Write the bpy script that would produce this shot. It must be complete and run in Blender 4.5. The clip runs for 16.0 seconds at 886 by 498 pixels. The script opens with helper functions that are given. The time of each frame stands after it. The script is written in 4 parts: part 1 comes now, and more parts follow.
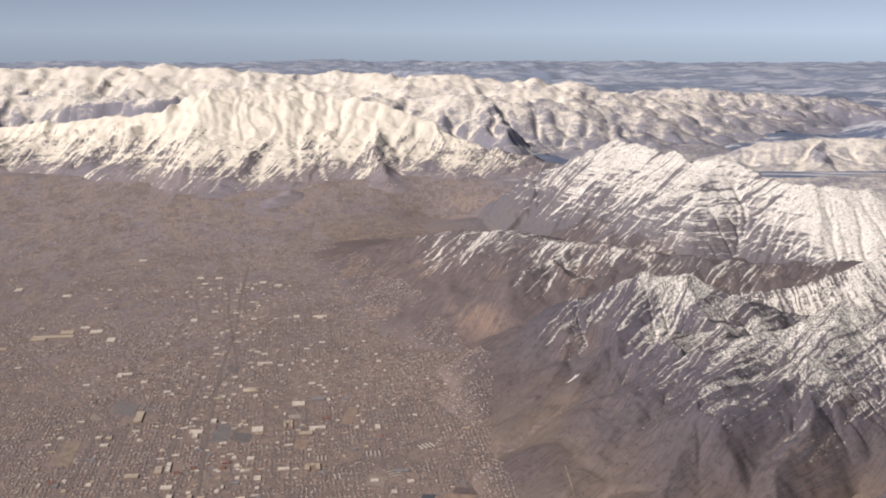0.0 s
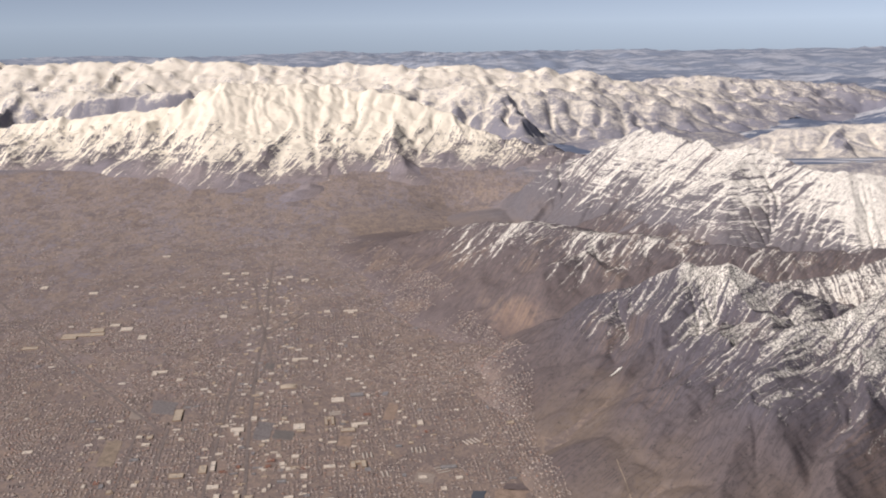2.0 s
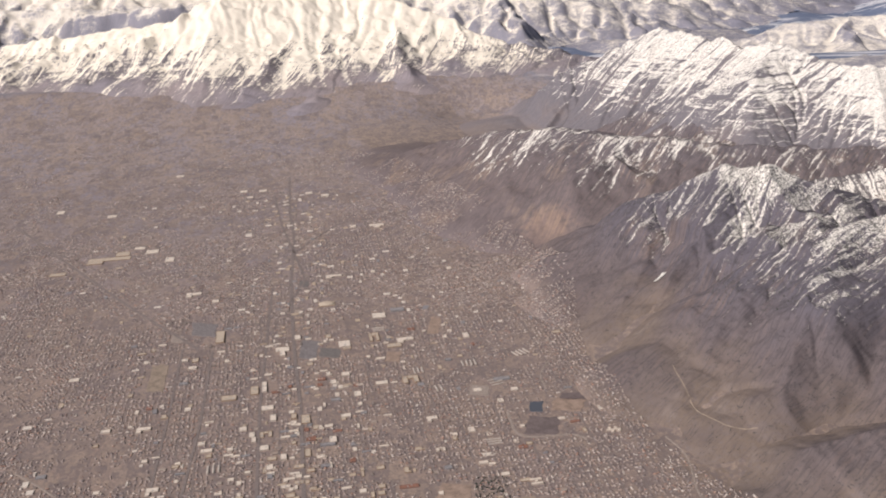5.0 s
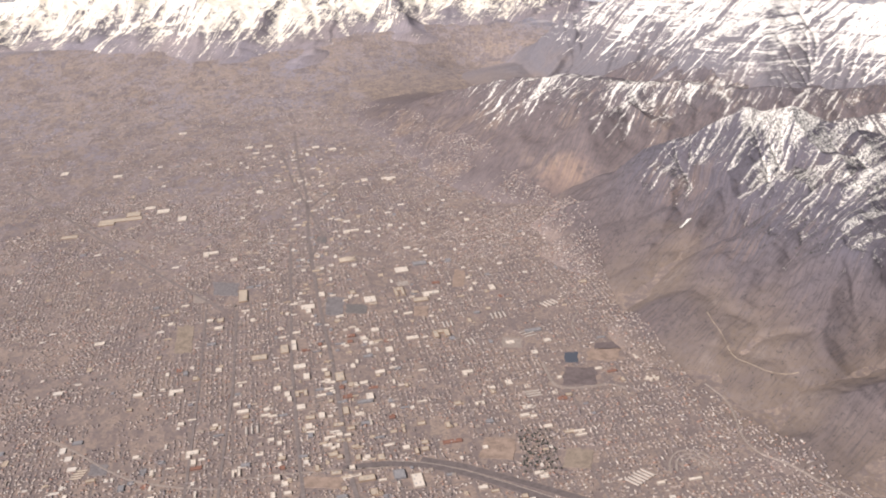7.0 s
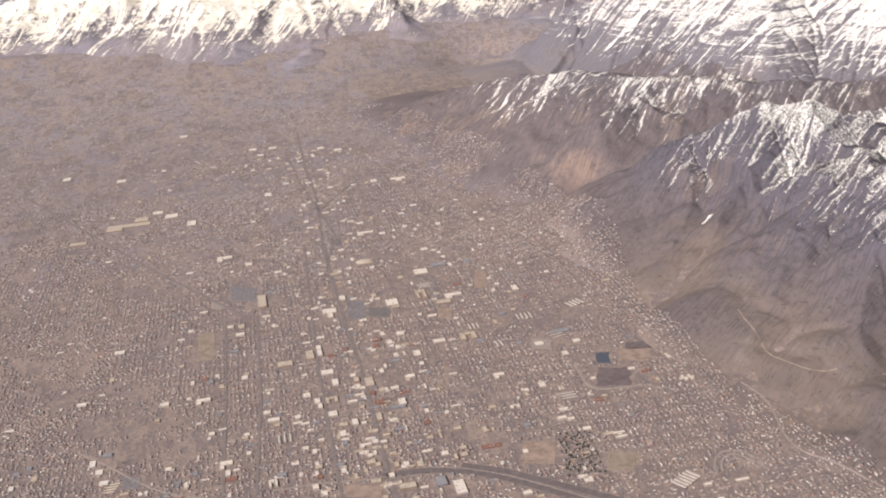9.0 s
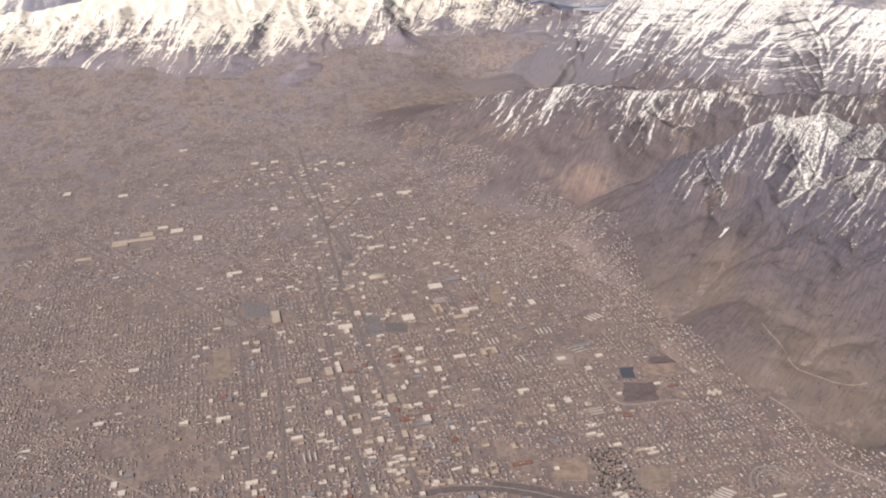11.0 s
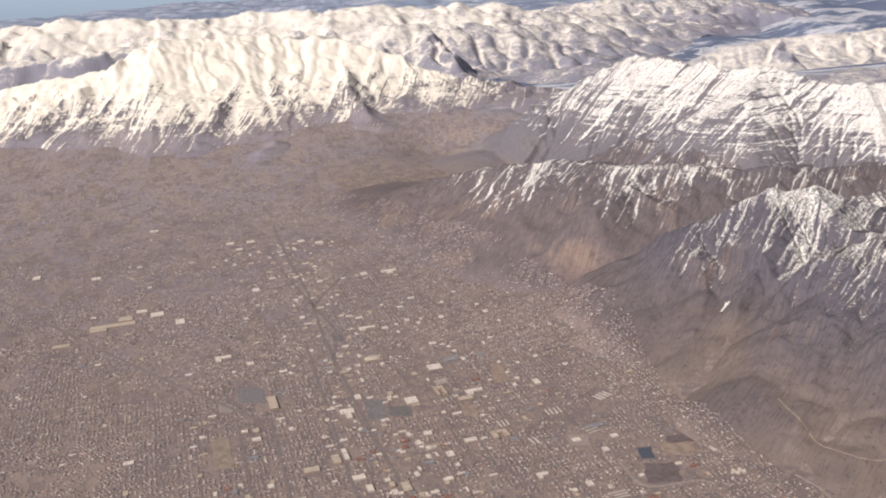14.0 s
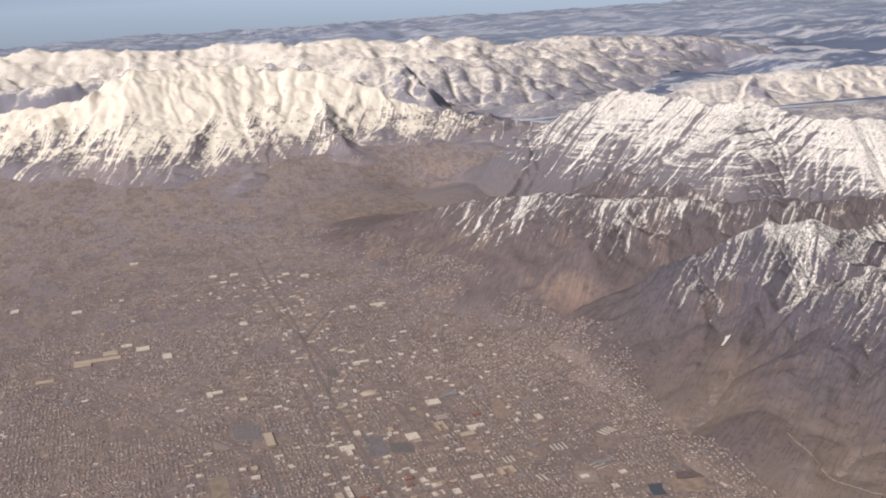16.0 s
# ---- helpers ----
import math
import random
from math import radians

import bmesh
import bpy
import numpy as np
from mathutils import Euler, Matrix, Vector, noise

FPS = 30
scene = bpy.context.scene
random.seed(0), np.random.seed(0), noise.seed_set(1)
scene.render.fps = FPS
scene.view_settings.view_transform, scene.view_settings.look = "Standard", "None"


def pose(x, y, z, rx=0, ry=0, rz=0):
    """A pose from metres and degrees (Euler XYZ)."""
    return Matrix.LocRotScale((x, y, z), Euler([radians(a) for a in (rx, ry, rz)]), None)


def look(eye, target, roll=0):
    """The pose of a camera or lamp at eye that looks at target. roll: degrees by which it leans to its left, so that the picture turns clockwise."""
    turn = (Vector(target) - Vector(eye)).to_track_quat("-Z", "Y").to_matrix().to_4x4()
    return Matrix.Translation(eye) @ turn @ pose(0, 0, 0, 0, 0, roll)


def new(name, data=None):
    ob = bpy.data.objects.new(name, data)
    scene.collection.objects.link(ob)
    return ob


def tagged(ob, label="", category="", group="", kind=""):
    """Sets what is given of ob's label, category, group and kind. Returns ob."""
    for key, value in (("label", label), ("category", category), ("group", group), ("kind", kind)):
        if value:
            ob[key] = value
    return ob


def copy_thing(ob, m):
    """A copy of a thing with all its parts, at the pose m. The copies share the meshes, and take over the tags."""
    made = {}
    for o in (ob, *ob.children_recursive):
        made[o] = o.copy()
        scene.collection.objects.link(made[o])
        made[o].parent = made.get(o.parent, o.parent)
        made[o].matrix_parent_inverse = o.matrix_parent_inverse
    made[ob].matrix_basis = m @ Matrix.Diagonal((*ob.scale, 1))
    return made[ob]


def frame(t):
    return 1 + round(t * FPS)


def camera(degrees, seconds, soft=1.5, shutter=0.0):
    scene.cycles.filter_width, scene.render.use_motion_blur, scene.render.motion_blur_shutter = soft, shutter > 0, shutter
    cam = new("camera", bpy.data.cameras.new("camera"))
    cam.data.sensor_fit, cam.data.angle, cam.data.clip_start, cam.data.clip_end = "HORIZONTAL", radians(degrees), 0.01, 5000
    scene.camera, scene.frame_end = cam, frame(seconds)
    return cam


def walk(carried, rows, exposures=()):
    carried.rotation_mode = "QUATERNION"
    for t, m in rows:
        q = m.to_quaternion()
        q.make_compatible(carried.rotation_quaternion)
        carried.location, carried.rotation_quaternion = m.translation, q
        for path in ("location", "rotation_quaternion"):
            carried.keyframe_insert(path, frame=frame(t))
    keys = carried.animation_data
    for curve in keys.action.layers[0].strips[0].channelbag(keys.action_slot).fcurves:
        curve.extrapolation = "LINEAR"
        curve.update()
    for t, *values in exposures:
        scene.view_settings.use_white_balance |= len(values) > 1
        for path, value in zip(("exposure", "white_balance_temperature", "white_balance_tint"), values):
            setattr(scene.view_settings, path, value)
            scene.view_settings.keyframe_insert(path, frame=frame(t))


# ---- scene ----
cam = camera(45.3, 16.0, soft=2.0)
METRES, EYE, TILT, LEAN, TURN = 60.0, 73.0, -11.6, 0.0, 0.0
ROWS = [
    (0.0, 0.0, 0.0, 0.0, -0.0, 0.0, 0.0),
    (0.5, -0.0276, 0.0087, 0.002, -0.18, -0.03, -0.05),
    (1.0, -0.0617, 0.023, 0.0038, -0.21, -0.17, 0.14),
    (1.5, -0.0846, 0.025, 0.0076, -0.02, -0.26, 0.54),
    (2.0, -0.1207, 0.0421, 0.0073, 0.13, -0.48, 0.73),
    (2.5, -0.1471, 0.0479, 0.0092, 0.13, -0.88, 0.92),
    (3.0, -0.175, 0.0579, 0.0129, -0.05, -1.56, 1.15),
    (3.5, -0.2069, 0.0703, 0.0115, -0.31, -2.38, 1.44),
    (4.0, -0.2348, 0.0783, 0.0146, -0.2, -3.47, 2.05),
    (6.5, -0.3834, 0.1271, 0.0285, -1.66, -7.65, 3.78),
    (7.0, -0.4129, 0.1377, 0.0305, -1.75, -8.19, 4.2),
    (7.5, -0.4444, 0.1491, 0.0327, -2.08, -8.5, 4.38),
    (8.0, -0.4713, 0.1565, 0.0378, -2.37, -8.74, 4.5),
    (8.5, -0.4998, 0.1675, 0.0429, -2.5, -8.81, 4.83),
    (9.0, -0.5321, 0.1809, 0.0472, -2.88, -8.44, 5.07),
    (11.5, -0.6703, 0.2351, 0.0588, -4.52, -7.74, 5.25),
    (12.0, -0.7047, 0.2546, 0.0665, -5.14, -7.39, 5.55),
    (12.5, -0.7286, 0.2623, 0.0672, -5.03, -6.39, 5.93),
    (13.0, -0.7539, 0.2715, 0.069, -5.5, -6.08, 6.05),
    (13.5, -0.7844, 0.2866, 0.0811, -6.11, -5.36, 5.94),
    (14.0, -0.8097, 0.2982, 0.0769, -7.21, -4.06, 5.76),
    (14.5, -0.8388, 0.3145, 0.0768, -7.96, -3.63, 5.47),
    (15.0, -0.8659, 0.3283, 0.0828, -8.7, -3.17, 5.55),
    (15.5, -0.8953, 0.3466, 0.0817, -9.05, -2.87, 5.43),
    (16.0, -0.9215, 0.3578, 0.084, -9.34, -2.46, 5.55),
]
walk(cam, [(t, pose(0, 0, EYE, TILT, LEAN, TURN) @ pose(METRES * x, METRES * y, METRES * z, 90 + pitch, roll, yaw)) for t, x, y, z, yaw, pitch, roll in ROWS],
     [(t, e, 6000 if t < 5 else 5900, 17) for t, e in ((0.0, 0.12), (2.5, 0.15), (4.0, 0.15), (6.5, 0.6), (7.5, 0.72), (8.0, 0.6), (9.0, 0.56), (11.5, 0.37), (12.0, 0.37), (12.5, 0.18), (13.0, 0.2), (13.5, 0.24), (14.0, 0.3), (14.5, 0.24), (15.0, -0.02), (15.5, 0.14), (16.0, 0.12))])


# ---- light ----
SUN_EL, SUN_AZ = 38.0, 234.0        # degrees; azimuth clockwise from +y
world = bpy.data.worlds.new("sky")
scene.world = world
world.use_nodes = True
wn = world.node_tree
sky = wn.nodes.new("ShaderNodeTexSky")
sky.sky_type = "NISHITA"
sky.sun_disc = False
sky.sun_elevation, sky.sun_rotation = radians(SUN_EL), radians(SUN_AZ)
sky.altitude, sky.air_density, sky.dust_density, sky.ozone_density = 4500.0, 0.5, 0.3, 4.0
hazy = wn.nodes.new("ShaderNodeHueSaturation")
hazy.inputs["Hue"].default_value = 0.48
hazy.inputs["Saturation"].default_value, hazy.inputs["Value"].default_value = 0.4, 0.69
wn.links.new(sky.outputs[0], hazy.inputs["Color"])
wn.links.new(hazy.outputs[0], wn.nodes["Background"].inputs[0])
wn.nodes["Background"].inputs[1].default_value = 0.085
sun = new("sun", bpy.data.lights.new("sun", "SUN"))
sun.data.energy, sun.data.angle, sun.data.color = 3.85, radians(0.5), (1.0, 0.89, 0.73)
sun_from = Vector((math.sin(radians(SUN_AZ)) * math.cos(radians(SUN_EL)),
                   math.cos(radians(SUN_AZ)) * math.cos(radians(SUN_EL)), math.sin(radians(SUN_EL))))
sun.matrix_world = look(sun_from * 300, (0, 0, 0))


# ---- node materials ----
class Nodes:
    """Short hand for a node tree."""

    def __init__(self, name, rough=0.9):
        self.mat = bpy.data.materials.new(name)
        self.mat.use_nodes = True
        self.t = self.mat.node_tree
        self.bsdf = self.t.nodes["Principled BSDF"]
        self.bsdf.inputs["Roughness"].default_value = rough
        self.bsdf.inputs["Specular IOR Level"].default_value = 0.2

    def node(self, kind, ins=(), **props):
        n = self.t.nodes.new(kind)
        for k, v in props.items():
            setattr(n, k, v)
        for k, v in dict(ins).items():
            self.put(n.inputs[k], v)
        return n

    def put(self, socket, v):
        if hasattr(v, "is_output"):
            self.t.links.new(v, socket)
        else:
            socket.default_value = v

    def math(self, op, a, b=0.0, c=0.0):
        n = self.node("ShaderNodeMath", {0: a, 1: b, 2: c}, operation=op)
        return n.outputs[0]

    def ramp(self, v, lo, hi, to_lo=0.0, to_hi=1.0):
        n = self.node("ShaderNodeMapRange", {0: v, 1: lo, 2: hi, 3: to_lo, 4: to_hi}, interpolation_type="SMOOTHSTEP")
        return n.outputs[0]

    def mix(self, f, a, b):
        n = self.node("ShaderNodeMix", data_type="RGBA")
        self.put(n.inputs[0], f)
        for k, v in ((6, a), (7, b)):
            self.put(n.inputs[k], (*v, 1.0) if isinstance(v, tuple) and len(v) == 3 else v)
        return n.outputs[2]

    def noise(self, vec, scale, detail=4.0, rough=0.55, distort=0.0):
        n = self.node("ShaderNodeTexNoise", {"Vector": vec, "Scale": scale, "Detail": detail, "Roughness": rough, "Distortion": distort})
        return n.outputs[0]

    def scaled(self, vec, x, y, z):
        n = self.node("ShaderNodeVectorMath", {0: vec, 1: (x, y, z)}, operation="MULTIPLY")
        return n.outputs[0]

    def bump(self, height, dist, strength=1.0):
        n = self.node("ShaderNodeBump", {"Height": height, "Distance": dist, "Strength": strength})
        self.put(self.bsdf.inputs["Normal"], n.outputs[0])

    def finish(self, colour, rough=None):
        self.put(self.bsdf.inputs["Base Color"], (*colour, 1.0) if isinstance(colour, tuple) and len(colour) == 3 else colour)
        if rough is not None:
            self.put(self.bsdf.inputs["Roughness"], rough)
        return self.mat


SNOW = (0.90, 0.865, 0.81)


def valley_colour(k, pos):
    """Dry winter grass, bare soil and leafless brush; towards the north haze is put into the colour, greyer and bluer.
    """
    big = k.noise(pos, 0.03, 5, 0.6)
    mid = k.noise(pos, 0.22, 6, 0.65)
    tiny = k.noise(pos, 2.0, 5, 0.7)
    xyz = k.node("ShaderNodeSeparateXYZ", {0: pos})
    # mask of the painted haze: bluer ground and weaker patches
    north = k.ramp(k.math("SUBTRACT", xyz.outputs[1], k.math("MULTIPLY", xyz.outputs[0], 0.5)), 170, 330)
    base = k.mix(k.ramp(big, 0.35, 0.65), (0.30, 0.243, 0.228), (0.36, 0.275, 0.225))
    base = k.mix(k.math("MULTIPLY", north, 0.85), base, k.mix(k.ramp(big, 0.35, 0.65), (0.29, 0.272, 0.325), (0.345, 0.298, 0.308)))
    edge = k.math("ADD", xyz.outputs[0], k.math("MULTIPLY", k.math("MAXIMUM", k.math("SUBTRACT", xyz.outputs[1], 215.0), 0.0), 0.32))
    edge = k.math("SUBTRACT", edge, k.math("MULTIPLY", k.math("MAXIMUM", k.math("SUBTRACT", 165.0, xyz.outputs[1]), 0.0), 0.3))
    bench = k.math("MULTIPLY", k.ramp(k.math("ADD", edge, k.math("MULTIPLY", big, 10.0)), 8, 14), k.ramp(xyz.outputs[1], 400, 340))
    base = k.mix(k.math("MULTIPLY", bench, 0.9), base, k.mix(k.ramp(mid, 0.4, 0.6), (0.165, 0.13, 0.108), (0.22, 0.17, 0.13)))
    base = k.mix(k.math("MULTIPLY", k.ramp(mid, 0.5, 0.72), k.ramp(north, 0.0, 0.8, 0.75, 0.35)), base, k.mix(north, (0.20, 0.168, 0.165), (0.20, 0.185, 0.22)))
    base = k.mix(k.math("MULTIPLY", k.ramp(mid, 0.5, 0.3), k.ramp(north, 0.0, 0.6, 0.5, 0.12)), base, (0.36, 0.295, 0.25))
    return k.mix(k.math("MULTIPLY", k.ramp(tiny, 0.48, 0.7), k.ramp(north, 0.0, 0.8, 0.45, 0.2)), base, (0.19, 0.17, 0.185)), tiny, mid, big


def mountain_material(name, snowline, band, wild=1.0, streak=0.8, steep=1.5, strata=0.0, gully=0.6, aspect=0.0,
                      rock=(0.155, 0.141, 0.152), scrub=(0.215, 0.178, 0.175), tan=(0.29, 0.222, 0.182), tree=(0.075, 0.07, 0.075),
                      trees=0.0, low=(0.0, 12.0), fine=1.0, scar=None, valley_foot=True, bare_below=0.0, edge=0.25, wide=0.0, ledge_run=0.05, ledge_rise=1.3, lines=0.0, chutes=0.0, line_every=9.0, relief=1.0, foot_blend=1.3, foot_mix=0.2, bare_side=None, snow_colour=SNOW):
    """Snow over rock above, scrub and dry grass below; snow lies in chutes and on ledges, and thins out on steep ground."""
    k = Nodes(name)
    geo = k.node("ShaderNodeNewGeometry")
    pos, nor = geo.outputs["Position"], geo.outputs["Normal"]
    z = k.node("ShaderNodeSeparateXYZ", {0: pos}).outputs[2]
    nxyz = k.node("ShaderNodeSeparateXYZ", {0: nor})
    flow = k.node("ShaderNodeAttribute", attribute_name="flow").outputs["Vector"]
    rise = k.node("ShaderNodeAttribute", attribute_name="rise").outputs["Fac"]
    g = k.node("ShaderNodeSeparateXYZ", {0: flow}).outputs[2]
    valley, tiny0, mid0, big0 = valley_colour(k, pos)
    big = k.noise(pos, 0.07, 5)
    mid = k.noise(pos, 0.45 * fine, 6, 0.62)
    tiny = k.noise(pos, 1.15 * fine, 6, 0.75)
    chute = k.noise(k.scaled(flow, 0.7 * fine, 0.06 * fine, 0.0), 1.0, 6, 0.62, 0.2)
    broad = k.noise(k.scaled(flow, 0.16, 0.02, 0.0), 1.0, 4, 0.55, 0.3)
    ledge = k.noise(k.scaled(pos, ledge_run, ledge_run, ledge_rise), 1.0, 5, 0.65, 0.4)
    v = k.math("DIVIDE", k.math("SUBTRACT", z, snowline), band)
    nz = k.math("MINIMUM", nxyz.outputs[2], 0.86)
    for n, off, amount in ((big, 0.5, 1.6 * wild), (mid, 0.5, 1.8 * wild), (tiny, 0.5, 2.6 * wild), (chute, 0.5, 2.4 * streak), (broad, 0.5, wide), (ledge, 0.5, 3.4 * strata), (nz, 0.78, 2.5 * steep), (g, 0.0, 0.6 * gully)):
        v = k.math("ADD", v, k.math("MULTIPLY", k.math("SUBTRACT", n, off), amount))
    v = k.math("ADD", v, k.math("MULTIPLY", k.math("MINIMUM", k.math("SUBTRACT", z, bare_below), 0.0), 0.3))
    for n, (amount, sign, shift) in enumerate(((lines, -1.0, 0.0), (chutes, 1.0, 37.0))):
        if amount:
            course = k.noise(k.node("ShaderNodeVectorMath", {0: k.scaled(flow, 1.0 / line_every, 0.045 / line_every, 0.0), 1: (shift, shift, 0.0)}, operation="ADD").outputs[0], 1.0, 3, 0.6, 0.15)
            thin = k.ramp(k.math("ABSOLUTE", k.math("SUBTRACT", course, 0.5)), 0.02, 0.004)
            v = k.math("ADD", v, k.math("MULTIPLY", thin, sign * amount))
    if aspect:
        v = k.math("ADD", v, k.math("MULTIPLY", nxyz.outputs[0], aspect))
    if bare_side:
        v = k.math("SUBTRACT", v, k.math("MULTIPLY", k.ramp(k.node("ShaderNodeSeparateXYZ", {0: pos}).outputs[0], bare_side[0], bare_side[1]), bare_side[2]))
    snow = k.ramp(v, 0.07 - edge, 0.07 + edge)
    # ground under the snow
    ground = k.mix(k.ramp(k.math("ADD", z, k.math("MULTIPLY", k.math("SUBTRACT", big, 0.5), 18.0)), low[0], low[1]), scrub, rock)
    ground = k.mix(k.ramp(k.math("ADD", k.math("MULTIPLY", chute, 0.55), k.math("MULTIPLY", big, 0.6)), 0.56, 0.76), ground, tan)
    dark = k.mix(0.38, ground, tree)
    rill = k.noise(k.scaled(flow, 1.5 * fine, 0.13 * fine, 0.0), 1.0, 5, 0.65, 0.4)
    ground = k.mix(k.math("MULTIPLY", k.ramp(rill, 0.5, 0.62), 0.9), ground, k.mix(0.5, ground, tree))
    ground = k.mix(k.math("MULTIPLY", k.ramp(rill, 0.46, 0.3), 0.5), ground, tan)
    ground = k.mix(k.ramp(mid, 0.47, 0.68), ground, dark)
    ground = k.mix(k.ramp(tiny, 0.54, 0.74), ground, dark)
    if scar:
        away = k.node("ShaderNodeVectorMath", {0: pos, 1: scar[:3]}, operation="DISTANCE").outputs["Value"]
        where = k.ramp(k.math("ADD", away, k.math("MULTIPLY", k.math("SUBTRACT", mid, 0.5), 2.5 * scar[3])), scar[3], 0.4 * scar[3])
        ground = k.mix(k.math("MULTIPLY", where, 0.3), ground, (0.31, 0.215, 0.175))
    if valley_foot:
        ground = k.mix(k.ramp(k.math("ADD", rise, k.math("MULTIPLY", k.math("SUBTRACT", big, 0.5), 2.0 * foot_blend)), 0.0, foot_blend), k.mix(k.math("MULTIPLY", k.ramp(rill, 0.5, 0.64), 0.55), k.mix(foot_mix, valley, scrub), k.mix(0.45, scrub, tree)), ground)
    colour = k.mix(snow, ground, k.mix(k.ramp(tiny, 0.3, 0.8), snow_colour, tuple(0.89 * c for c in snow_colour)))
    if trees:
        spots = k.noise(pos, 1.7 * fine, 2, 0.6)
        spots = k.math("ADD", spots, k.math("MULTIPLY", k.math("SUBTRACT", snow, 1.0), 0.16))
        where = k.ramp(k.math("ADD", spots, k.math("MULTIPLY", k.math("SUBTRACT", mid, 0.5), 0.6)), 0.62 - 0.1 * trees, 0.66 - 0.1 * trees)
        colour = k.mix(k.math("MULTIPLY", where, 0.8), colour, tree)
    k.bump(k.math("ADD", k.math("MULTIPLY", mid, 1.0), k.math("MULTIPLY", tiny, 0.4)), 0.4 * relief / fine)
    return k.finish(colour, k.ramp(snow, 0, 1, 0.95, 0.75))


def ground_material():
    k = Nodes("valley_ground")
    pos = k.node("ShaderNodeNewGeometry").outputs["Position"]
    xyz = k.node("ShaderNodeSeparateXYZ", {0: pos})
    x, y = xyz.outputs[0], xyz.outputs[1]
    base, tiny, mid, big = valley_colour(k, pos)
    lots = k.node("ShaderNodeMapping", {"Vector": pos, "Rotation": (0, 0, radians(-7.6))}).outputs[0]
    for scale, strength in ((0.16, 0.5), (0.42, 0.55), (1.1, 0.55), (2.6, 0.5)):
        field = k.node("ShaderNodeTexVoronoi", {"Vector": k.scaled(lots, 1.0, 0.65, 0.0), "Scale": scale}, distance="CHEBYCHEV")
        fv = k.node("ShaderNodeSeparateXYZ", {0: field.outputs["Color"]})
        base = k.mix(k.math("MULTIPLY", k.ramp(fv.outputs[0], 0.6, 0.95), strength), base, (0.36, 0.285, 0.235))
        base = k.mix(k.math("MULTIPLY", k.ramp(fv.outputs[1], 0.6, 0.95), strength), base, (0.17, 0.145, 0.15))
    yard = k.noise(k.scaled(lots, 1.7, 3.0, 0.0), 1.0, 4, 0.75)
    town_here = k.ramp(k.math("ADD", y, k.math("MULTIPLY", big, 80.0)), 400, 330)
    base = k.mix(k.math("MULTIPLY", k.math("MULTIPLY", k.ramp(yard, 0.45, 0.6), 0.6), town_here), base, (0.2, 0.152, 0.142))
    east = k.math("MULTIPLY", k.math("MAXIMUM", x, 0.0), 0.7)
    far = k.ramp(k.math("ADD", k.math("ADD", y, east), k.math("MULTIPLY", big, 60.0)), 455, 500)
    patch = k.noise(k.scaled(pos, 0.007, 0.016, 0.0), 1.0, 10, 0.68, 0.6)
    fine = k.noise(k.scaled(pos, 0.06, 0.16, 0.0), 1.0, 8, 0.7)
    cover = k.math("ADD", k.math("MULTIPLY", patch, 0.7), k.math("MULTIPLY", fine, 0.3))
    # forest and snow patches, with the blue of distance haze put into both
    wild = k.mix(k.ramp(cover, 0.48, 0.56), (0.15, 0.185, 0.28), (0.62, 0.63, 0.69))
    k.bump(tiny, 0.05)
    # pale blue haze before the horizon, put into the ground colour
    horizon_haze = k.math("MULTIPLY", k.ramp(k.math("ADD", y, k.math("MULTIPLY", patch, 500.0)), 1000, 1900), 0.5)
    wild = k.mix(horizon_haze, wild, (0.37, 0.43, 0.56))
    return k.finish(k.mix(far, base, wild))


# ---- noise on arrays ----
def lattice(ix, iy, seed):
    h = (ix.astype(np.int64) * 374761393 + iy.astype(np.int64) * 668265263 + seed * 974711) & 0xFFFFFFFF
    h = ((h ^ (h >> 13)) * 1274126177) & 0xFFFFFFFF
    return ((h ^ (h >> 16)) & 0xFFFF) * (2 * math.pi / 65536)


def perlin(x, y, seed=0):
    x0, y0 = np.floor(x), np.floor(y)
    fx, fy = x - x0, y - y0
    u, v = fx * fx * fx * (fx * (fx * 6 - 15) + 10), fy * fy * fy * (fy * (fy * 6 - 15) + 10)

    def corner(dx, dy):
        a = lattice(x0 + dx, y0 + dy, seed)
        return np.cos(a) * (fx - dx) + np.sin(a) * (fy - dy)
    top = corner(0, 0) * (1 - u) + corner(1, 0) * u
    low = corner(0, 1) * (1 - u) + corner(1, 1) * u
    return (top * (1 - v) + low * v) * 1.4


def fbm(x, y, octaves=5, seed=0, gain=0.5):
    out, a, f = 0.0, 1.0, 1.0
    for i in range(octaves):
        out = out + a * perlin(x * f, y * f, seed + i * 17)
        a, f = a * gain, f * 2.03
    return out


def ridged(x, y, octaves=4, seed=0, gain=0.5):
    out, a, f, total = 0.0, 1.0, 1.0, 0.0
    for i in range(octaves):
        n = 1 - np.abs(perlin(x * f, y * f, seed + i * 31)) * 1.6
        out, total = out + a * n, total + a
        a, f = a * gain, f * 2.1
    return out / total


def smooth(v, lo, hi):
    t = np.clip((v - lo) / (hi - lo), 0, 1)
    return t * t * (3 - 2 * t)


# ---- ground ----
def foot_x(y):
    """Where the town ends against the hills."""
    return np.interp(y, [95, 120, 132, 140, 156, 178, 197, 210, 232, 244, 268, 290, 330, 370, 420], [34, 25, 20, 16, 11, 7, 8, 9, 7, 0, -8, -16, -29, -60, -100])


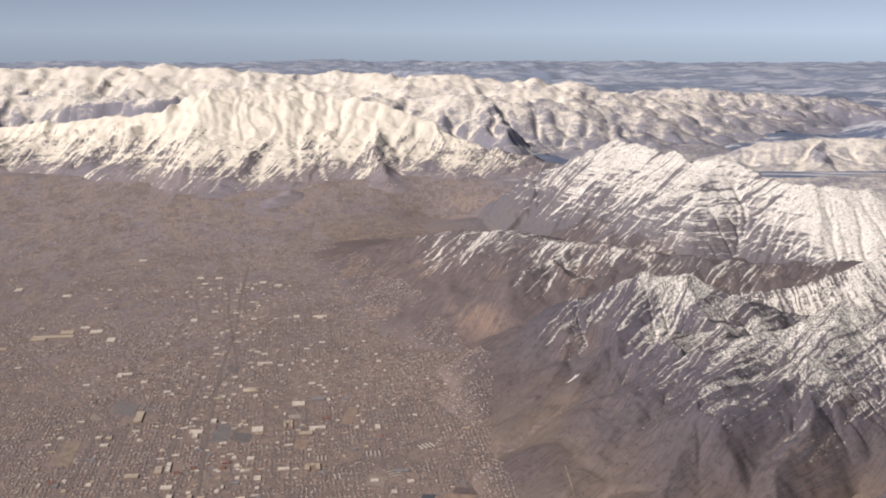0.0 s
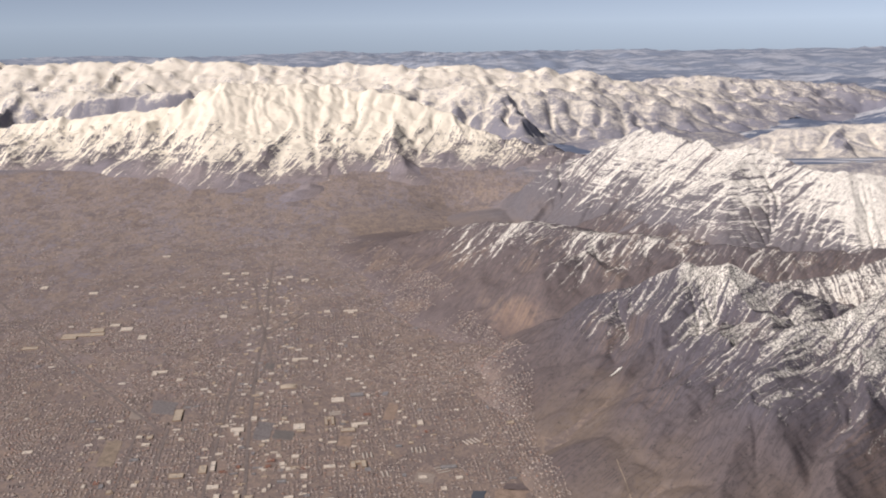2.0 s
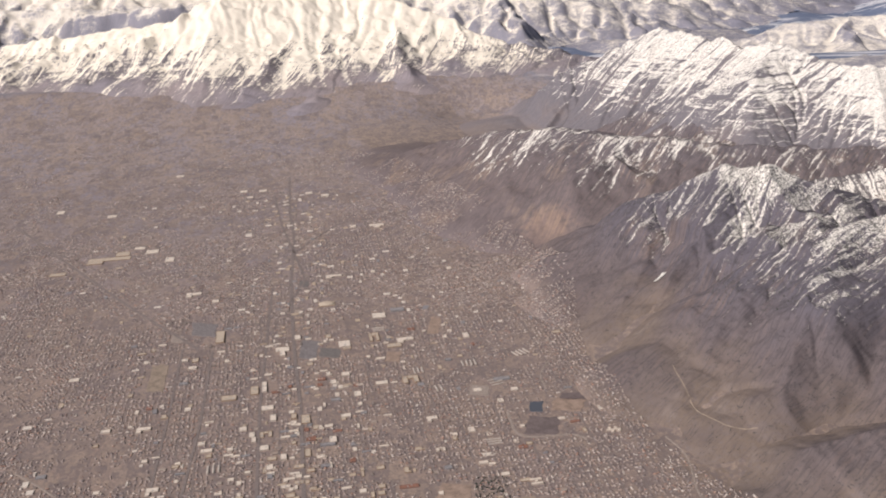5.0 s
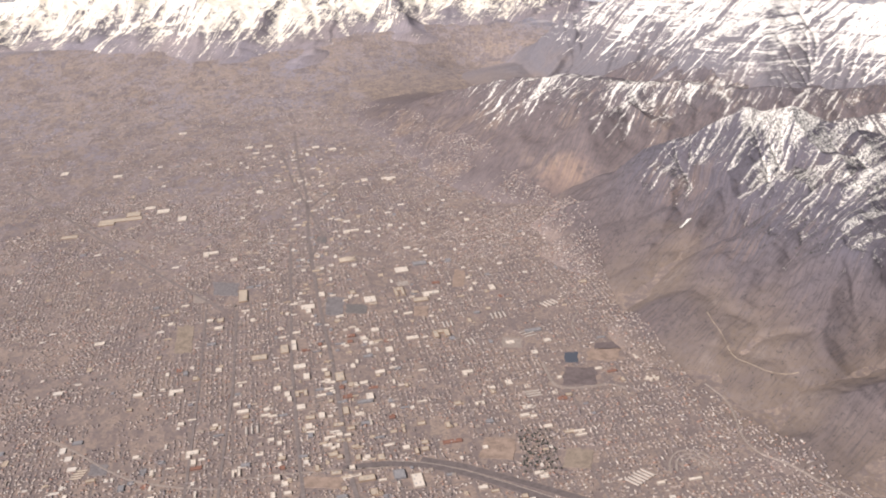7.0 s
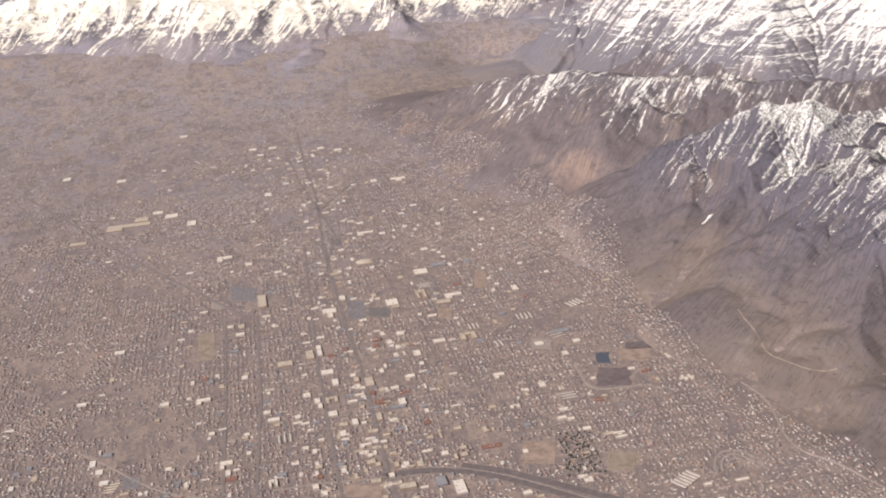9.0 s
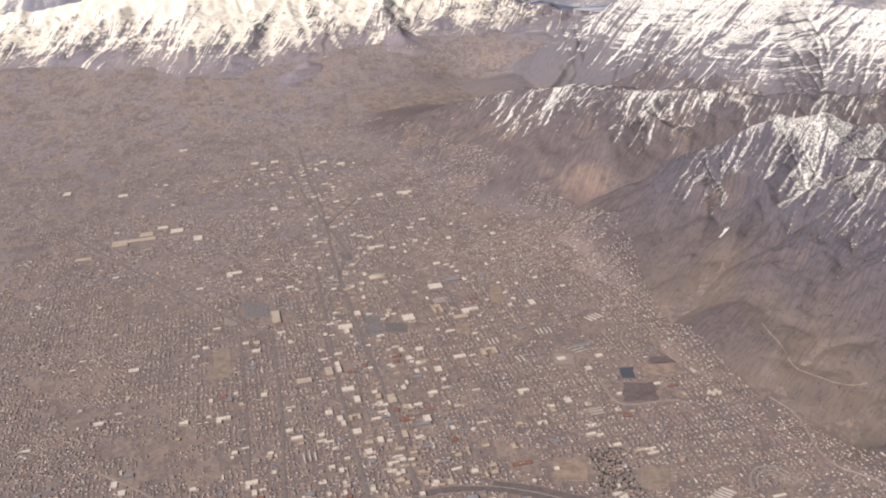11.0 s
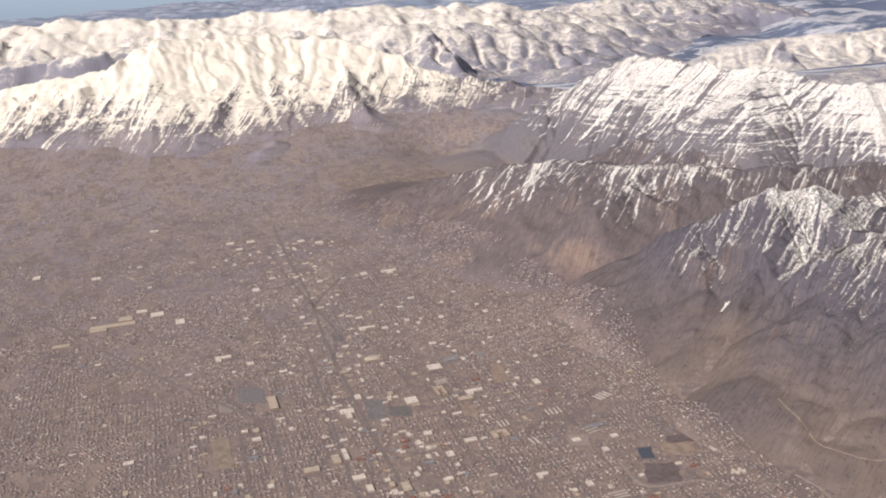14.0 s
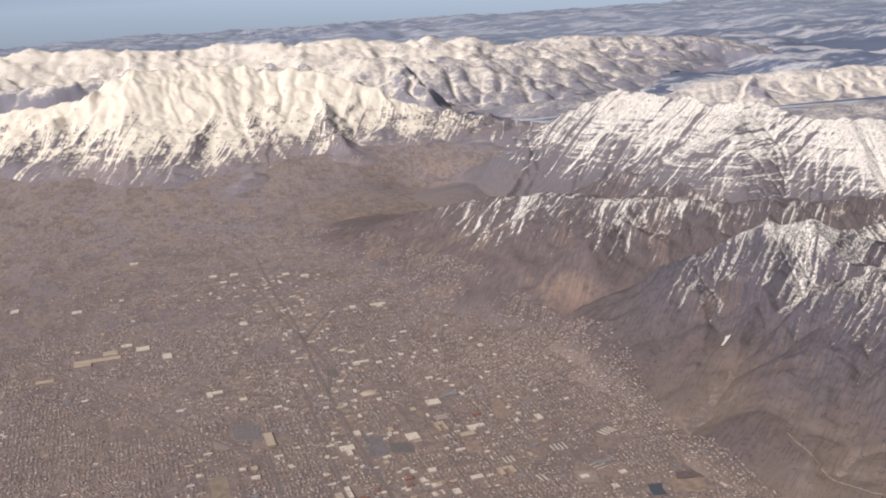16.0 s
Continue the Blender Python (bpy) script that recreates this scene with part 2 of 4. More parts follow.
def ground_z(x, y):
    """Height of the valley floor and of the country behind the mountains; it follows the earth's curve."""
    x, y = np.asarray(x, float), np.asarray(y, float)
    near = -1.7 + 0.019 * (np.maximum(y, 80) - 130) + 7e-4 * np.clip(y - 300, 0, 130) ** 2
    near = near - 4.5 * np.exp(-((x + 2) / 17) ** 2 - ((y - 396) / 19) ** 2)
    near = near + 5.0 * smooth(x - foot_x(y), 0.5, 17) * (0.4 + 0.6 * smooth(y, 135, 165)) * smooth(y, 300, 250)
    beyond = 6.5 + 0 * x
    s = smooth(y, 430, 520)
    hills = smooth(y + 0.4 * np.maximum(x, 0), 500, 680) * (16 * (ridged(x / 210, y / 150, 5, 5) - 0.62) + 6 * fbm(x / 60, y / 60, 3, 6)) + smooth(y, 1100, 2200) * 14 * fbm(x / 600, y / 420, 4, 9)
    return near * (1 - s) + (beyond + hills) * s - (x * x + y * y) / 320000.0


def grid_mesh(name, X, Y, Z, keep=None, origin=(0, 0, 0), flow=None, rise=None):
    """A mesh from a sheet of heights; keep: which vertices stay."""
    ny, nx = X.shape
    co = np.stack([X.ravel() - origin[0], Y.ravel() - origin[1], Z.ravel() - origin[2]], 1)
    idx = np.arange(nx * ny).reshape(ny, nx)
    quads = np.stack([idx[:-1, :-1], idx[:-1, 1:], idx[1:, 1:], idx[1:, :-1]], -1).reshape(-1, 4)
    if keep is not None:
        kv = keep.ravel()
        quads = quads[kv[quads].any(1)]
        used = np.unique(quads)
        remap = np.zeros(nx * ny, np.int64)
        remap[used] = np.arange(len(used))
        quads, co = remap[quads], co[used]
        if flow is not None:
            flow, rise = flow[used], rise[used]
    me = bpy.data.meshes.new(name)
    me.vertices.add(len(co))
    me.vertices.foreach_set("co", co.astype(np.float32).ravel())
    me.loops.add(quads.size)
    me.loops.foreach_set("vertex_index", quads.astype(np.int32).ravel())
    me.polygons.add(len(quads))
    me.polygons.foreach_set("loop_start", np.arange(0, quads.size, 4, dtype=np.int32))
    me.polygons.foreach_set("use_smooth", np.ones(len(quads), bool))
    me.update(calc_edges=True)
    if flow is not None:
        me.attributes.new("flow", "FLOAT_VECTOR", "POINT").data.foreach_set("vector", flow.astype(np.float32).ravel())
        me.attributes.new("rise", "FLOAT", "POINT").data.foreach_set("value", rise.astype(np.float32))
    return me


def build_ground():
    u = np.linspace(-1, 1, 441)
    warp = np.sinh(6 * u) / np.sinh(6)
    X, Y = np.meshgrid(-20 + 4700 * warp, 190 + 4700 * warp)
    me = grid_mesh("ground", X, Y, ground_z(X, Y))
    me.materials.append(ground_material())
    return tagged(new("ground", me), "brown winter valley floor reaching snowy country at the horizon", "ground", kind="structure")


build_ground()


# ---- mountains ----
def ridge_field(X, Y, pts):
    """For each place: distance to the crest line, how far along it, its height there, and the side (+1: its right hand, -1: its left)."""
    best = np.full(X.shape, 1e9)
    along, height, side = np.zeros(X.shape), np.zeros(X.shape), np.ones(X.shape)
    s0 = 0.0
    for (ax, ay, az), (bx, by, bz) in zip(pts[:-1], pts[1:]):
        dx, dy = bx - ax, by - ay
        ln = math.hypot(dx, dy)
        raw = ((X - ax) * dx + (Y - ay) * dy) / (ln * ln)
        t = np.clip(raw, 0, 1)
        d = np.hypot(X - ax - t * dx, Y - ay - t * dy)
        m = d < best
        best = np.where(m, d, best)
        along = np.where(m, s0 + t * ln, along)
        height = np.where(m, az + (bz - az) * t, height)
        side = np.where(m, np.clip(((X - ax) * dy - (Y - ay) * dx) / (ln * np.maximum(d, 1e-3)), -1, 1), side)
        s0 += ln
    return best, along, height, side


def blur(A, times=1):
    for _ in range(times):
        P = np.pad(A, 1, mode="edge")
        A = (P[:-2, 1:-1] + P[2:, 1:-1] + P[1:-1, :-2] + P[1:-1, 2:] + 4 * P[1:-1, 1:-1]) / 8
    return A


def erode(H, step, mask, seed, rounds=10, depth=0.5, reach=70, talus=1.0, rain=0.16):
    """Let water run down the slopes of H and cut branching ravines. Returns the new heights and how much water passes each place (0 to 1)."""
    r = np.random.default_rng(seed)
    ny, nx = H.shape
    wet = np.flatnonzero(mask.ravel() > 0.02)
    n = int(len(wet) * rain)
    wetness = np.zeros(H.shape)
    for k in range(rounds):
        gy, gx = np.gradient(H, step)
        slope = np.hypot(gx, gy)
        ux, uy = (-gx / (slope + 1e-4)).ravel(), (-gy / (slope + 1e-4)).ravel()
        start = wet[r.integers(0, len(wet), n)]
        px, py = start % nx + r.random(n), start // nx + r.random(n)
        vx, vy = ux[start], uy[start]
        flux = np.zeros(nx * ny)
        for s in range(reach):
            i = np.clip(py, 0, ny - 1).astype(np.int32) * nx + np.clip(px, 0, nx - 1).astype(np.int32)
            flux += np.bincount(i, minlength=nx * ny)
            vx, vy = 0.35 * vx + 0.65 * ux[i], 0.35 * vy + 0.65 * uy[i]
            norm = np.hypot(vx, vy) + 1e-3
            px, py = px + vx / norm, py + vy / norm
        flux = blur(flux.reshape(ny, nx), 2)
        power = np.clip(np.sqrt(np.minimum(flux / (rain * 60), 2.5)) - 0.45, 0, 1.2) * np.minimum(slope, 1.2)
        H = H - depth * step * mask * power
        lap = blur(H, 1) - H
        steep = np.clip(slope / talus - 0.7, 0, 1)
        H = H + lap * (0.06 + 0.4 * steep)
        wetness = 0.8 * wetness + 0.2 * flux
    return H, np.clip(np.log1p(wetness / (rain * 12)) / 3.0, 0, 1)


SHEETS = []


def mountain(label, ridges, step, material, seed, size=8.0, rough=1.5, warp=1.0, foot=0.35, jag=0.5, blend=3.0, fall=None, rounds=10, depth=0.4, reach=70, talus=1.0, calm=(1.0, 8.0), name="mountain"):
    """A massif as one sheet of heights, worn by running water. ridges: (crest points, width of its right flank, of its left flank, power).
    calm: heights over the valley between which the ravines begin."""
    spots = [(p[0], p[1], max(wr, wl) + 4 * warp + 2) for pts, wr, wl, q in ridges for p in pts]
    x0, x1 = min(p[0] - p[2] for p in spots), max(p[0] + p[2] for p in spots)
    y0, y1 = min(p[1] - p[2] for p in spots), max(p[1] + p[2] for p in spots)
    X, Y = np.meshgrid(np.arange(x0, x1, step), np.arange(y0, y1, step))
    base = ground_z(X, Y)
    wx = X + warp * (fbm(X / 14, Y / 14, 3, seed) + fbm(X / 40, Y / 40, 2, seed + 9))
    wy = Y + warp * (fbm(X / 14, Y / 14, 3, seed + 50) + fbm(X / 40, Y / 40, 2, seed + 59))
    H = np.full(X.shape, -1e9)
    D0, S0, _, _ = ridge_field(wx, wy, ridges[0][0])
    for i, (pts, wr, wl, p) in enumerate(ridges):
        d, s, hz, side = ridge_field(wx, wy, pts)
        top = max(q[2] for q in pts) - float(np.min(base))
        w = (wl + (wr - wl) * (0.5 + 0.5 * side)) * np.clip(0.3 + 0.7 * (hz - base) / top, 0.05, 1)
        p = p[1] + (p[0] - p[1]) * (0.5 + 0.5 * side) if isinstance(p, tuple) else p
        hz = hz + jag * fbm(s / (0.7 * size), s * 0 + i, 4, seed + 7)
        rel = np.maximum(hz - base, 0) * np.clip(1 - d / w, 0, 1) ** p
        if i:
            soft_k = blend * np.clip(np.minimum(rel, H) / 6, 0, 1) + 1e-6
            rel = np.maximum(rel, H) + np.maximum(soft_k - np.abs(rel - H), 0) ** 2 / (4 * soft_k)
        H = rel
    body = np.clip(H / 7, 0, 1)
    H = H + rough * body * (fbm(X / (3.0 * size), Y / (3.0 * size), 3, seed + 20) + 0.35 * fbm(X / (0.6 * size), Y / (0.6 * size), 4, seed + 40))
    H, wet = erode(base + H, step, smooth(H, *calm), seed, rounds, depth, reach, talus)
    H = H - base + 0.14 * rough * body * fbm(X / (0.25 * size), Y / (0.25 * size), 3, seed + 60)
    g = 1.6 * (wet - 0.4) + np.clip((blur(H, 8) - H) / (0.6 * step), -1, 1)
    Z = base + H - foot
    cx, cy = (x0 + x1) / 2, (y0 + y1) / 2
    cz = float(ground_z(cx, cy))
    flow = np.stack([S0.ravel(), D0.ravel(), g.ravel()], 1)
    if fall:
        fx, fy = 0.7 * X + 0.3 * wx, 0.7 * Y + 0.3 * wy
        flow[:, 0], flow[:, 1] = (fx * fall[1] - fy * fall[0]).ravel(), (fx * fall[0] + fy * fall[1]).ravel()
    me = grid_mesh(name, X, Y, Z, H > foot - 0.25, (cx, cy, cz), flow, H.ravel())
    me.materials.append(material)
    ob = new(name, me)
    ob.location = (cx, cy, cz)
    SHEETS.append((x0, y0, step, Z))
    return tagged(ob, label, "mountain")


def surface_z(x, y):
    """Height of the topmost land at places."""
    out = ground_z(x, y)
    for x0, y0, step, Z in SHEETS:
        i, j = (x - x0) / step, (y - y0) / step
        ok = (i >= 0) & (j >= 0) & (i < Z.shape[1] - 1) & (j < Z.shape[0] - 1)
        ii, jj = np.clip(i, 0, Z.shape[1] - 2).astype(int), np.clip(j, 0, Z.shape[0] - 2).astype(int)
        fi, fj = np.clip(i - ii, 0, 1), np.clip(j - jj, 0, 1)
        z = (Z[jj, ii] * (1 - fi) + Z[jj, ii + 1] * fi) * (1 - fj) + (Z[jj + 1, ii] * (1 - fi) + Z[jj + 1, ii + 1] * fi) * fj
        out = np.where(ok, np.maximum(out, z), out)
    return out


m_timp = mountain_material("snow_massif", 19.8, 10.0, wild=1.15, streak=1.0, wide=1.6, steep=0.5, strata=0.55, gully=0.6, rock=(0.20, 0.183, 0.205), scrub=(0.245, 0.218, 0.245), tan=(0.285, 0.24, 0.24), low=(2, 14), fine=1.5, bare_below=11.5, edge=0.35, lines=0.5, chutes=0.6, line_every=12.0, ledge_run=0.04, ledge_rise=0.8, relief=0.12, foot_blend=6.0, snow_colour=(0.95, 0.88, 0.76))
m_casc = mountain_material("banded_snow_rock", 23.6, 12.0, wild=1.0, streak=1.4, wide=0.3, steep=0.6, strata=1.2, gully=0.45, trees=0.7, rock=(0.185, 0.174, 0.197), tan=(0.23, 0.2, 0.205), scrub=(0.21, 0.19, 0.205), tree=(0.11, 0.103, 0.115), fine=3.2, bare_below=17.0, edge=0.24, ledge_run=0.06, ledge_rise=1.6, lines=1.2, chutes=1.2, line_every=7.0, relief=0.3, foot_blend=5.0, bare_side=(86.0, 104.0, -1.8))
m_foot = mountain_material("foothill_snow_scrub", 19.4, 6.5, wild=1.2, streak=1.6, wide=2.0, steep=0.3, gully=0.6, aspect=0.3, trees=0.5, scar=(9.0, 241.0, 4.5, 8.0), low=(8, 24), rock=(0.14, 0.128, 0.152), scrub=(0.172, 0.142, 0.147), fine=1.7, bare_below=10.5, edge=0.3, bare_side=(20.0, -8.0, -0.75), chutes=0.6, line_every=10.0, foot_mix=0.75, foot_blend=2.5, relief=0.3)
m_near = mountain_material("near_hill_snow_scrub", 17.3, 7.5, wild=1.35, streak=1.3, wide=2.4, steep=0.25, gully=0.4, aspect=0.5, trees=1.3, low=(4, 15), rock=(0.13, 0.12, 0.147), scrub=(0.15, 0.125, 0.13), tan=(0.195, 0.152, 0.142), tree=(0.06, 0.056, 0.06), fine=2.0, bare_below=9.0, edge=0.22, lines=0.6, chutes=0.7, line_every=8.0, foot_blend=4.0, relief=0.35)
m_white = mountain_material("snowfield", 14.0, 14.0, wild=1.1, streak=1.4, steep=0.8, gully=0.4, trees=0.2, fine=1.6, bare_below=10.0)
# Distance haze is put into the colours: rock, scrub and trees paler, bluer.
FAR_HAZE = dict(fine=0.9, rock=(0.27, 0.265, 0.315), scrub=(0.25, 0.25, 0.315), tan=(0.32, 0.30, 0.33), tree=(0.19, 0.195, 0.25), valley_foot=False, edge=0.8, relief=0.22, snow_colour=(0.90, 0.84, 0.75))
m_far = mountain_material("far_hazed_snow_range", 19.0, 22.0, wild=1.3, streak=0.3, steep=1.4, strata=0.2, gully=0.9, **FAR_HAZE)
m_white_hills = mountain_material("far_hazed_white_hills", 15.0, 22.0, wild=0.9, streak=0.3, steep=1.4, gully=0.9, **FAR_HAZE)

def ribs(crest, first, last, every, heading, reach, ends, wide, seed):
    """Parallel rock ribs that leave a crest between two stretches of it and run down one way. ends: heights at the first and the last rib's foot."""
    r = random.Random(seed)
    out, s0, at = [], 0.0, first
    for (ax, ay, az), (bx, by, bz) in zip(crest[:-1], crest[1:]):
        ln = math.hypot(bx - ax, by - ay)
        while at <= min(s0 + ln, last):
            t = (at - s0) / ln
            x, y, z = ax + (bx - ax) * t, ay + (by - ay) * t, az + (bz - az) * t - 0.3
            low = ends[0] + (ends[1] - ends[0]) * (at - first) / (last - first)
            turn, far = radians(heading + r.uniform(-9, 9)), reach * r.uniform(0.85, 1.15)
            pts = [(x, y, z)]
            for k in (0.3, 0.65, 1.0):
                turn += radians(r.uniform(-7, 7))
                pts.append((x + k * far * math.cos(turn), y + k * far * math.sin(turn), z + (low - z) * k ** 0.9))
            out.append((pts, wide, wide, 1.0))
            at += every * r.uniform(0.75, 1.25)
        s0 += ln
    return out


MASSIF = [(-235, 500, 26), (-190, 492, 31), (-154, 486, 34.5), (-121, 480, 39.5), (-106, 480, 48), (-92, 484, 47.3), (-66, 488, 46.6), (-45, 488, 44.5), (-31, 484, 42), (-10, 478, 35.5), (4, 470, 28.5), (26, 462, 23), (42, 450, 19.5), (50, 440, 17.5)]
mountain("broad snow-covered massif with ribbed slopes above a brown bench",
         [(MASSIF, 92, 80, 1.35),
          ([(-66, 488, 40), (-74, 455, 29), (-82, 430, 20), (-88, 408, 12)], 30, 30, 1.1),
          ([(-106, 480, 42), (-122, 452, 27), (-138, 432, 16)], 32, 32, 1.1),
          ([(-31, 484, 37), (-28, 450, 28), (-22, 422, 15)], 28, 28, 1.1),
          ([(-60, 430, 16), (-58, 408, 12.5), (-64, 396, 10.5)], 20, 20, 1.0)]
         + ribs(MASSIF, 90, 225, 23, -148, 62, (22, 18), 26, 3) + ribs(MASSIF, 236, 300, 18, -62, 38, (17, 12), 18, 4),
         0.6, m_timp, 11, size=10.0, rough=1.3, warp=2.4, jag=1.5, blend=3.0, fall=(-0.34, -0.94), depth=0.05, reach=110, talus=0.9, calm=(2.0, 10.0))
CREST = [(14, 366, 9), (20, 367, 17), (28, 367, 23), (39, 366, 27), (45, 361, 31), (52, 350, 35.8), (56, 340, 39.6), (58.5, 336.5, 38.4), (62, 332, 39.6), (67, 323, 37.0), (69.5, 318, 37.9), (72.5, 310, 35.6), (79, 302, 37.4), (87, 295, 34.4), (93, 287, 32.8), (100, 282, 33.8), (110, 280, 32.2), (122, 282, 30.5), (150, 290, 28), (200, 310, 22)]
mountain("banded rocky mountain with snow on ledges and in steep chutes",
         [(CREST, 46, 70, (1.0, 1.1)),
          ([(78, 301, 36.2), (70, 288, 30.5), (67, 278, 22), (63, 266, 12)], 50, 50, 0.65),
          ([(89, 293, 33.4), (87, 284, 27), (84, 262, 12)], 50, 50, 0.65)]
         + ribs(CREST, 30, 88, 7.4, 200, 26, (8, 19), 8, 5),
         0.4, m_casc, 23, size=6.0, rough=1.0, warp=1.0, jag=0.9, blend=1.0, fall=(-0.97, -0.22), depth=0.24, reach=50, talus=1.5, calm=(6.0, 14.0))
mountain("low foothill ridge with snow streaks on brown slopes",
         [([(-24, 332, 6), (-9, 320, 12), (6, 304, 16.5), (20, 282, 20), (30, 273, 20), (44, 265, 19.2), (56, 259, 18.5), (75, 257, 17), (110, 255, 17)], 50, 62, (1.0, 0.72)),
          ([(30, 273, 19), (27, 258, 17.2), (16, 252, 15), (7, 251, 10.5), (1, 249, 6)], 24, 24, 1.0),
          ([(27, 258, 17), (33, 249, 13), (30, 240, 7)], 16, 16, 1.0),
          ([(28, 352, 7), (38, 330, 14), (46, 306, 20), (57, 287, 19.2), (70, 272, 16), (95, 268, 15.5), (130, 268, 16)], 30, 26, 0.75)],
         0.45, m_foot, 37, size=8.0, rough=1.0, warp=2.0, fall=(-0.6, -0.8), depth=0.25, calm=(4.0, 12.0))
mountain("snow-dusted brown hill with dark scrub over the town",
         [([(17, 207, 6), (20, 214, 11), (26, 220, 16), (34, 219, 20.2), (41, 214, 23), (46.5, 214, 24.6), (55, 211, 22.2), (62, 209, 20), (70, 212, 16.8), (80, 214, 15)], 40, 40, 0.95),
          ([(41, 213, 23), (36, 206, 18.4), (31, 197, 12.2), (22, 189, 4.5)], 20, 20, 1.0),
          ([(50, 212, 23.5), (52, 202, 18.6), (54, 194, 16.5), (54, 184, 18)], 15, 15, 0.9),
          ([(54, 194, 16.4), (45, 191, 15.8), (43, 181, 18)], 12, 12, 0.9),
          ([(45, 191, 15.8), (36, 187, 14.2), (28, 184, 8.6), (20, 180, 3)], 15, 15, 0.9),
          ([(26, 220, 15.5), (25, 207, 10.5), (21, 196, 6), (16, 188, 3)], 18, 18, 0.95)],
         0.27, m_near, 41, size=6.0, rough=0.6, warp=2.0, blend=9.0, fall=(-0.74, -0.68), depth=0.24, reach=90, calm=(2.5, 11.0))
mountain("rugged snow-streaked hillside with brown cliffs and gullies",
         [([(20, 170, 4.5), (31, 177, 11.5), (37, 180, 15), (43, 181, 18.2), (54, 184, 18.8), (64, 186, 22.4), (73, 189, 23.4), (84, 187, 22.5), (100, 180, 24), (130, 175, 26)], 46, 28, 0.9),
          ([(54, 183, 18), (44, 168, 15.6), (40.5, 160, 14), (32, 150, 6), (25, 147, 2.5)], 19, 19, 0.9),
          ([(73, 189, 22.5), (60, 169, 18), (55, 159, 12.5), (49, 146, 6)], 20, 20, 0.9), ([(60, 169, 18), (51, 165, 15.3), (44, 158, 12)], 13, 13, 0.9),
          ([(38, 176, 14.6), (31, 168, 9), (25, 161, 4.5), (20, 155, 2)], 15, 15, 0.9)],
         0.27, m_near, 53, size=6.0, rough=0.6, warp=2.0, blend=8.0, fall=(-0.78, -0.62), depth=0.28, reach=90, calm=(2.0, 9.0))
mountain("snowy spur falling to the valley edge",
         [([(26, 129, 0.5), (32, 132.5, 4), (45, 134, 7), (60, 137, 10), (80, 142, 15), (120, 150, 22)], 28, 22, 1.0)],
         0.3, m_near, 59, size=6.0, rough=0.7, warp=1.8, fall=(-0.8, -0.6), depth=0.3)
mountain("smooth white snowfield ridge behind the hills",
         [([(58, 236, 12), (69, 232, 16.3), (84, 231, 18.6), (90, 232, 21), (100, 236, 24), (120, 240, 27), (160, 245, 28)], 30, 30, 1.0)],
         0.45, m_white, 67, size=11.0, rough=0.9, warp=0.8, depth=0.25)


def with_spurs(crest, every, reach, drop, wide, seed, main):
    """The main crest and side ridges that fall away from it on both sides."""
    r = random.Random(seed)
    out = [(crest, *main)]
    for (ax, ay, az), (bx, by, bz) in zip(crest[:-1], crest[1:]):
        ln = math.hypot(bx - ax, by - ay)
        n = max(1, round(ln / every))
        for i in range(n):
            t = (i + r.uniform(0.2, 0.8)) / n
            for side in (-1, 1):
                x, y, z = ax + (bx - ax) * t, ay + (by - ay) * t, az + (bz - az) * t - 0.5
                heading = math.atan2(by - ay, bx - ax) + side * (math.pi / 2 + r.uniform(-0.5, 0.5))
                pts = [(x, y, z)]
                steps = 4
                for k in range(steps):
                    heading += r.uniform(-0.35, 0.35)
                    x, y, z = x + math.cos(heading) * reach / steps, y + math.sin(heading) * reach / steps, z - drop / steps * r.uniform(0.5, 1.5)
                    pts.append((x, y, z))
                out.append((pts, wide, wide, 1.0))
    return out


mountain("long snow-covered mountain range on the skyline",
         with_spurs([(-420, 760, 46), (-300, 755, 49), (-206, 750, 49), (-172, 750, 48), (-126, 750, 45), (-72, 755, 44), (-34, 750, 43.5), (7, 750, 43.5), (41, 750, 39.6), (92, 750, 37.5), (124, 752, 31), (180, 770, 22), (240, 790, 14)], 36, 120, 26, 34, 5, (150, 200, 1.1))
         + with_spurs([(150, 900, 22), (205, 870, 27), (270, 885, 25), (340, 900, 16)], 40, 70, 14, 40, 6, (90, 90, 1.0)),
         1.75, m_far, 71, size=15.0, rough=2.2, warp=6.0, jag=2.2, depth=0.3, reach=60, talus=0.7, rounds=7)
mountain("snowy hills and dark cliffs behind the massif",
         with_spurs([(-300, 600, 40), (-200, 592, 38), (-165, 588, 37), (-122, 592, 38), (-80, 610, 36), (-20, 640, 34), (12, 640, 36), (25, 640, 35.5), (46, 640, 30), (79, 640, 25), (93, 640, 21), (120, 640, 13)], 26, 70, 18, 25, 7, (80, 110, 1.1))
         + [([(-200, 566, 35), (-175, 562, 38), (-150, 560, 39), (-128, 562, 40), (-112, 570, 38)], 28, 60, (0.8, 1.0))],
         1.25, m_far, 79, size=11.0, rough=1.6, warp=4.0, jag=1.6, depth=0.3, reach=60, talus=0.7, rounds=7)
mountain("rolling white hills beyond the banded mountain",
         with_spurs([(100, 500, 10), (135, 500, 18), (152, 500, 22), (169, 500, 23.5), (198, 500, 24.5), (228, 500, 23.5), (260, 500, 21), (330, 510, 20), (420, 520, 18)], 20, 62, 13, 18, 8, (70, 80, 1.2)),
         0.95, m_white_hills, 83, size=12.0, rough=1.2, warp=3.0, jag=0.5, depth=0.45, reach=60)
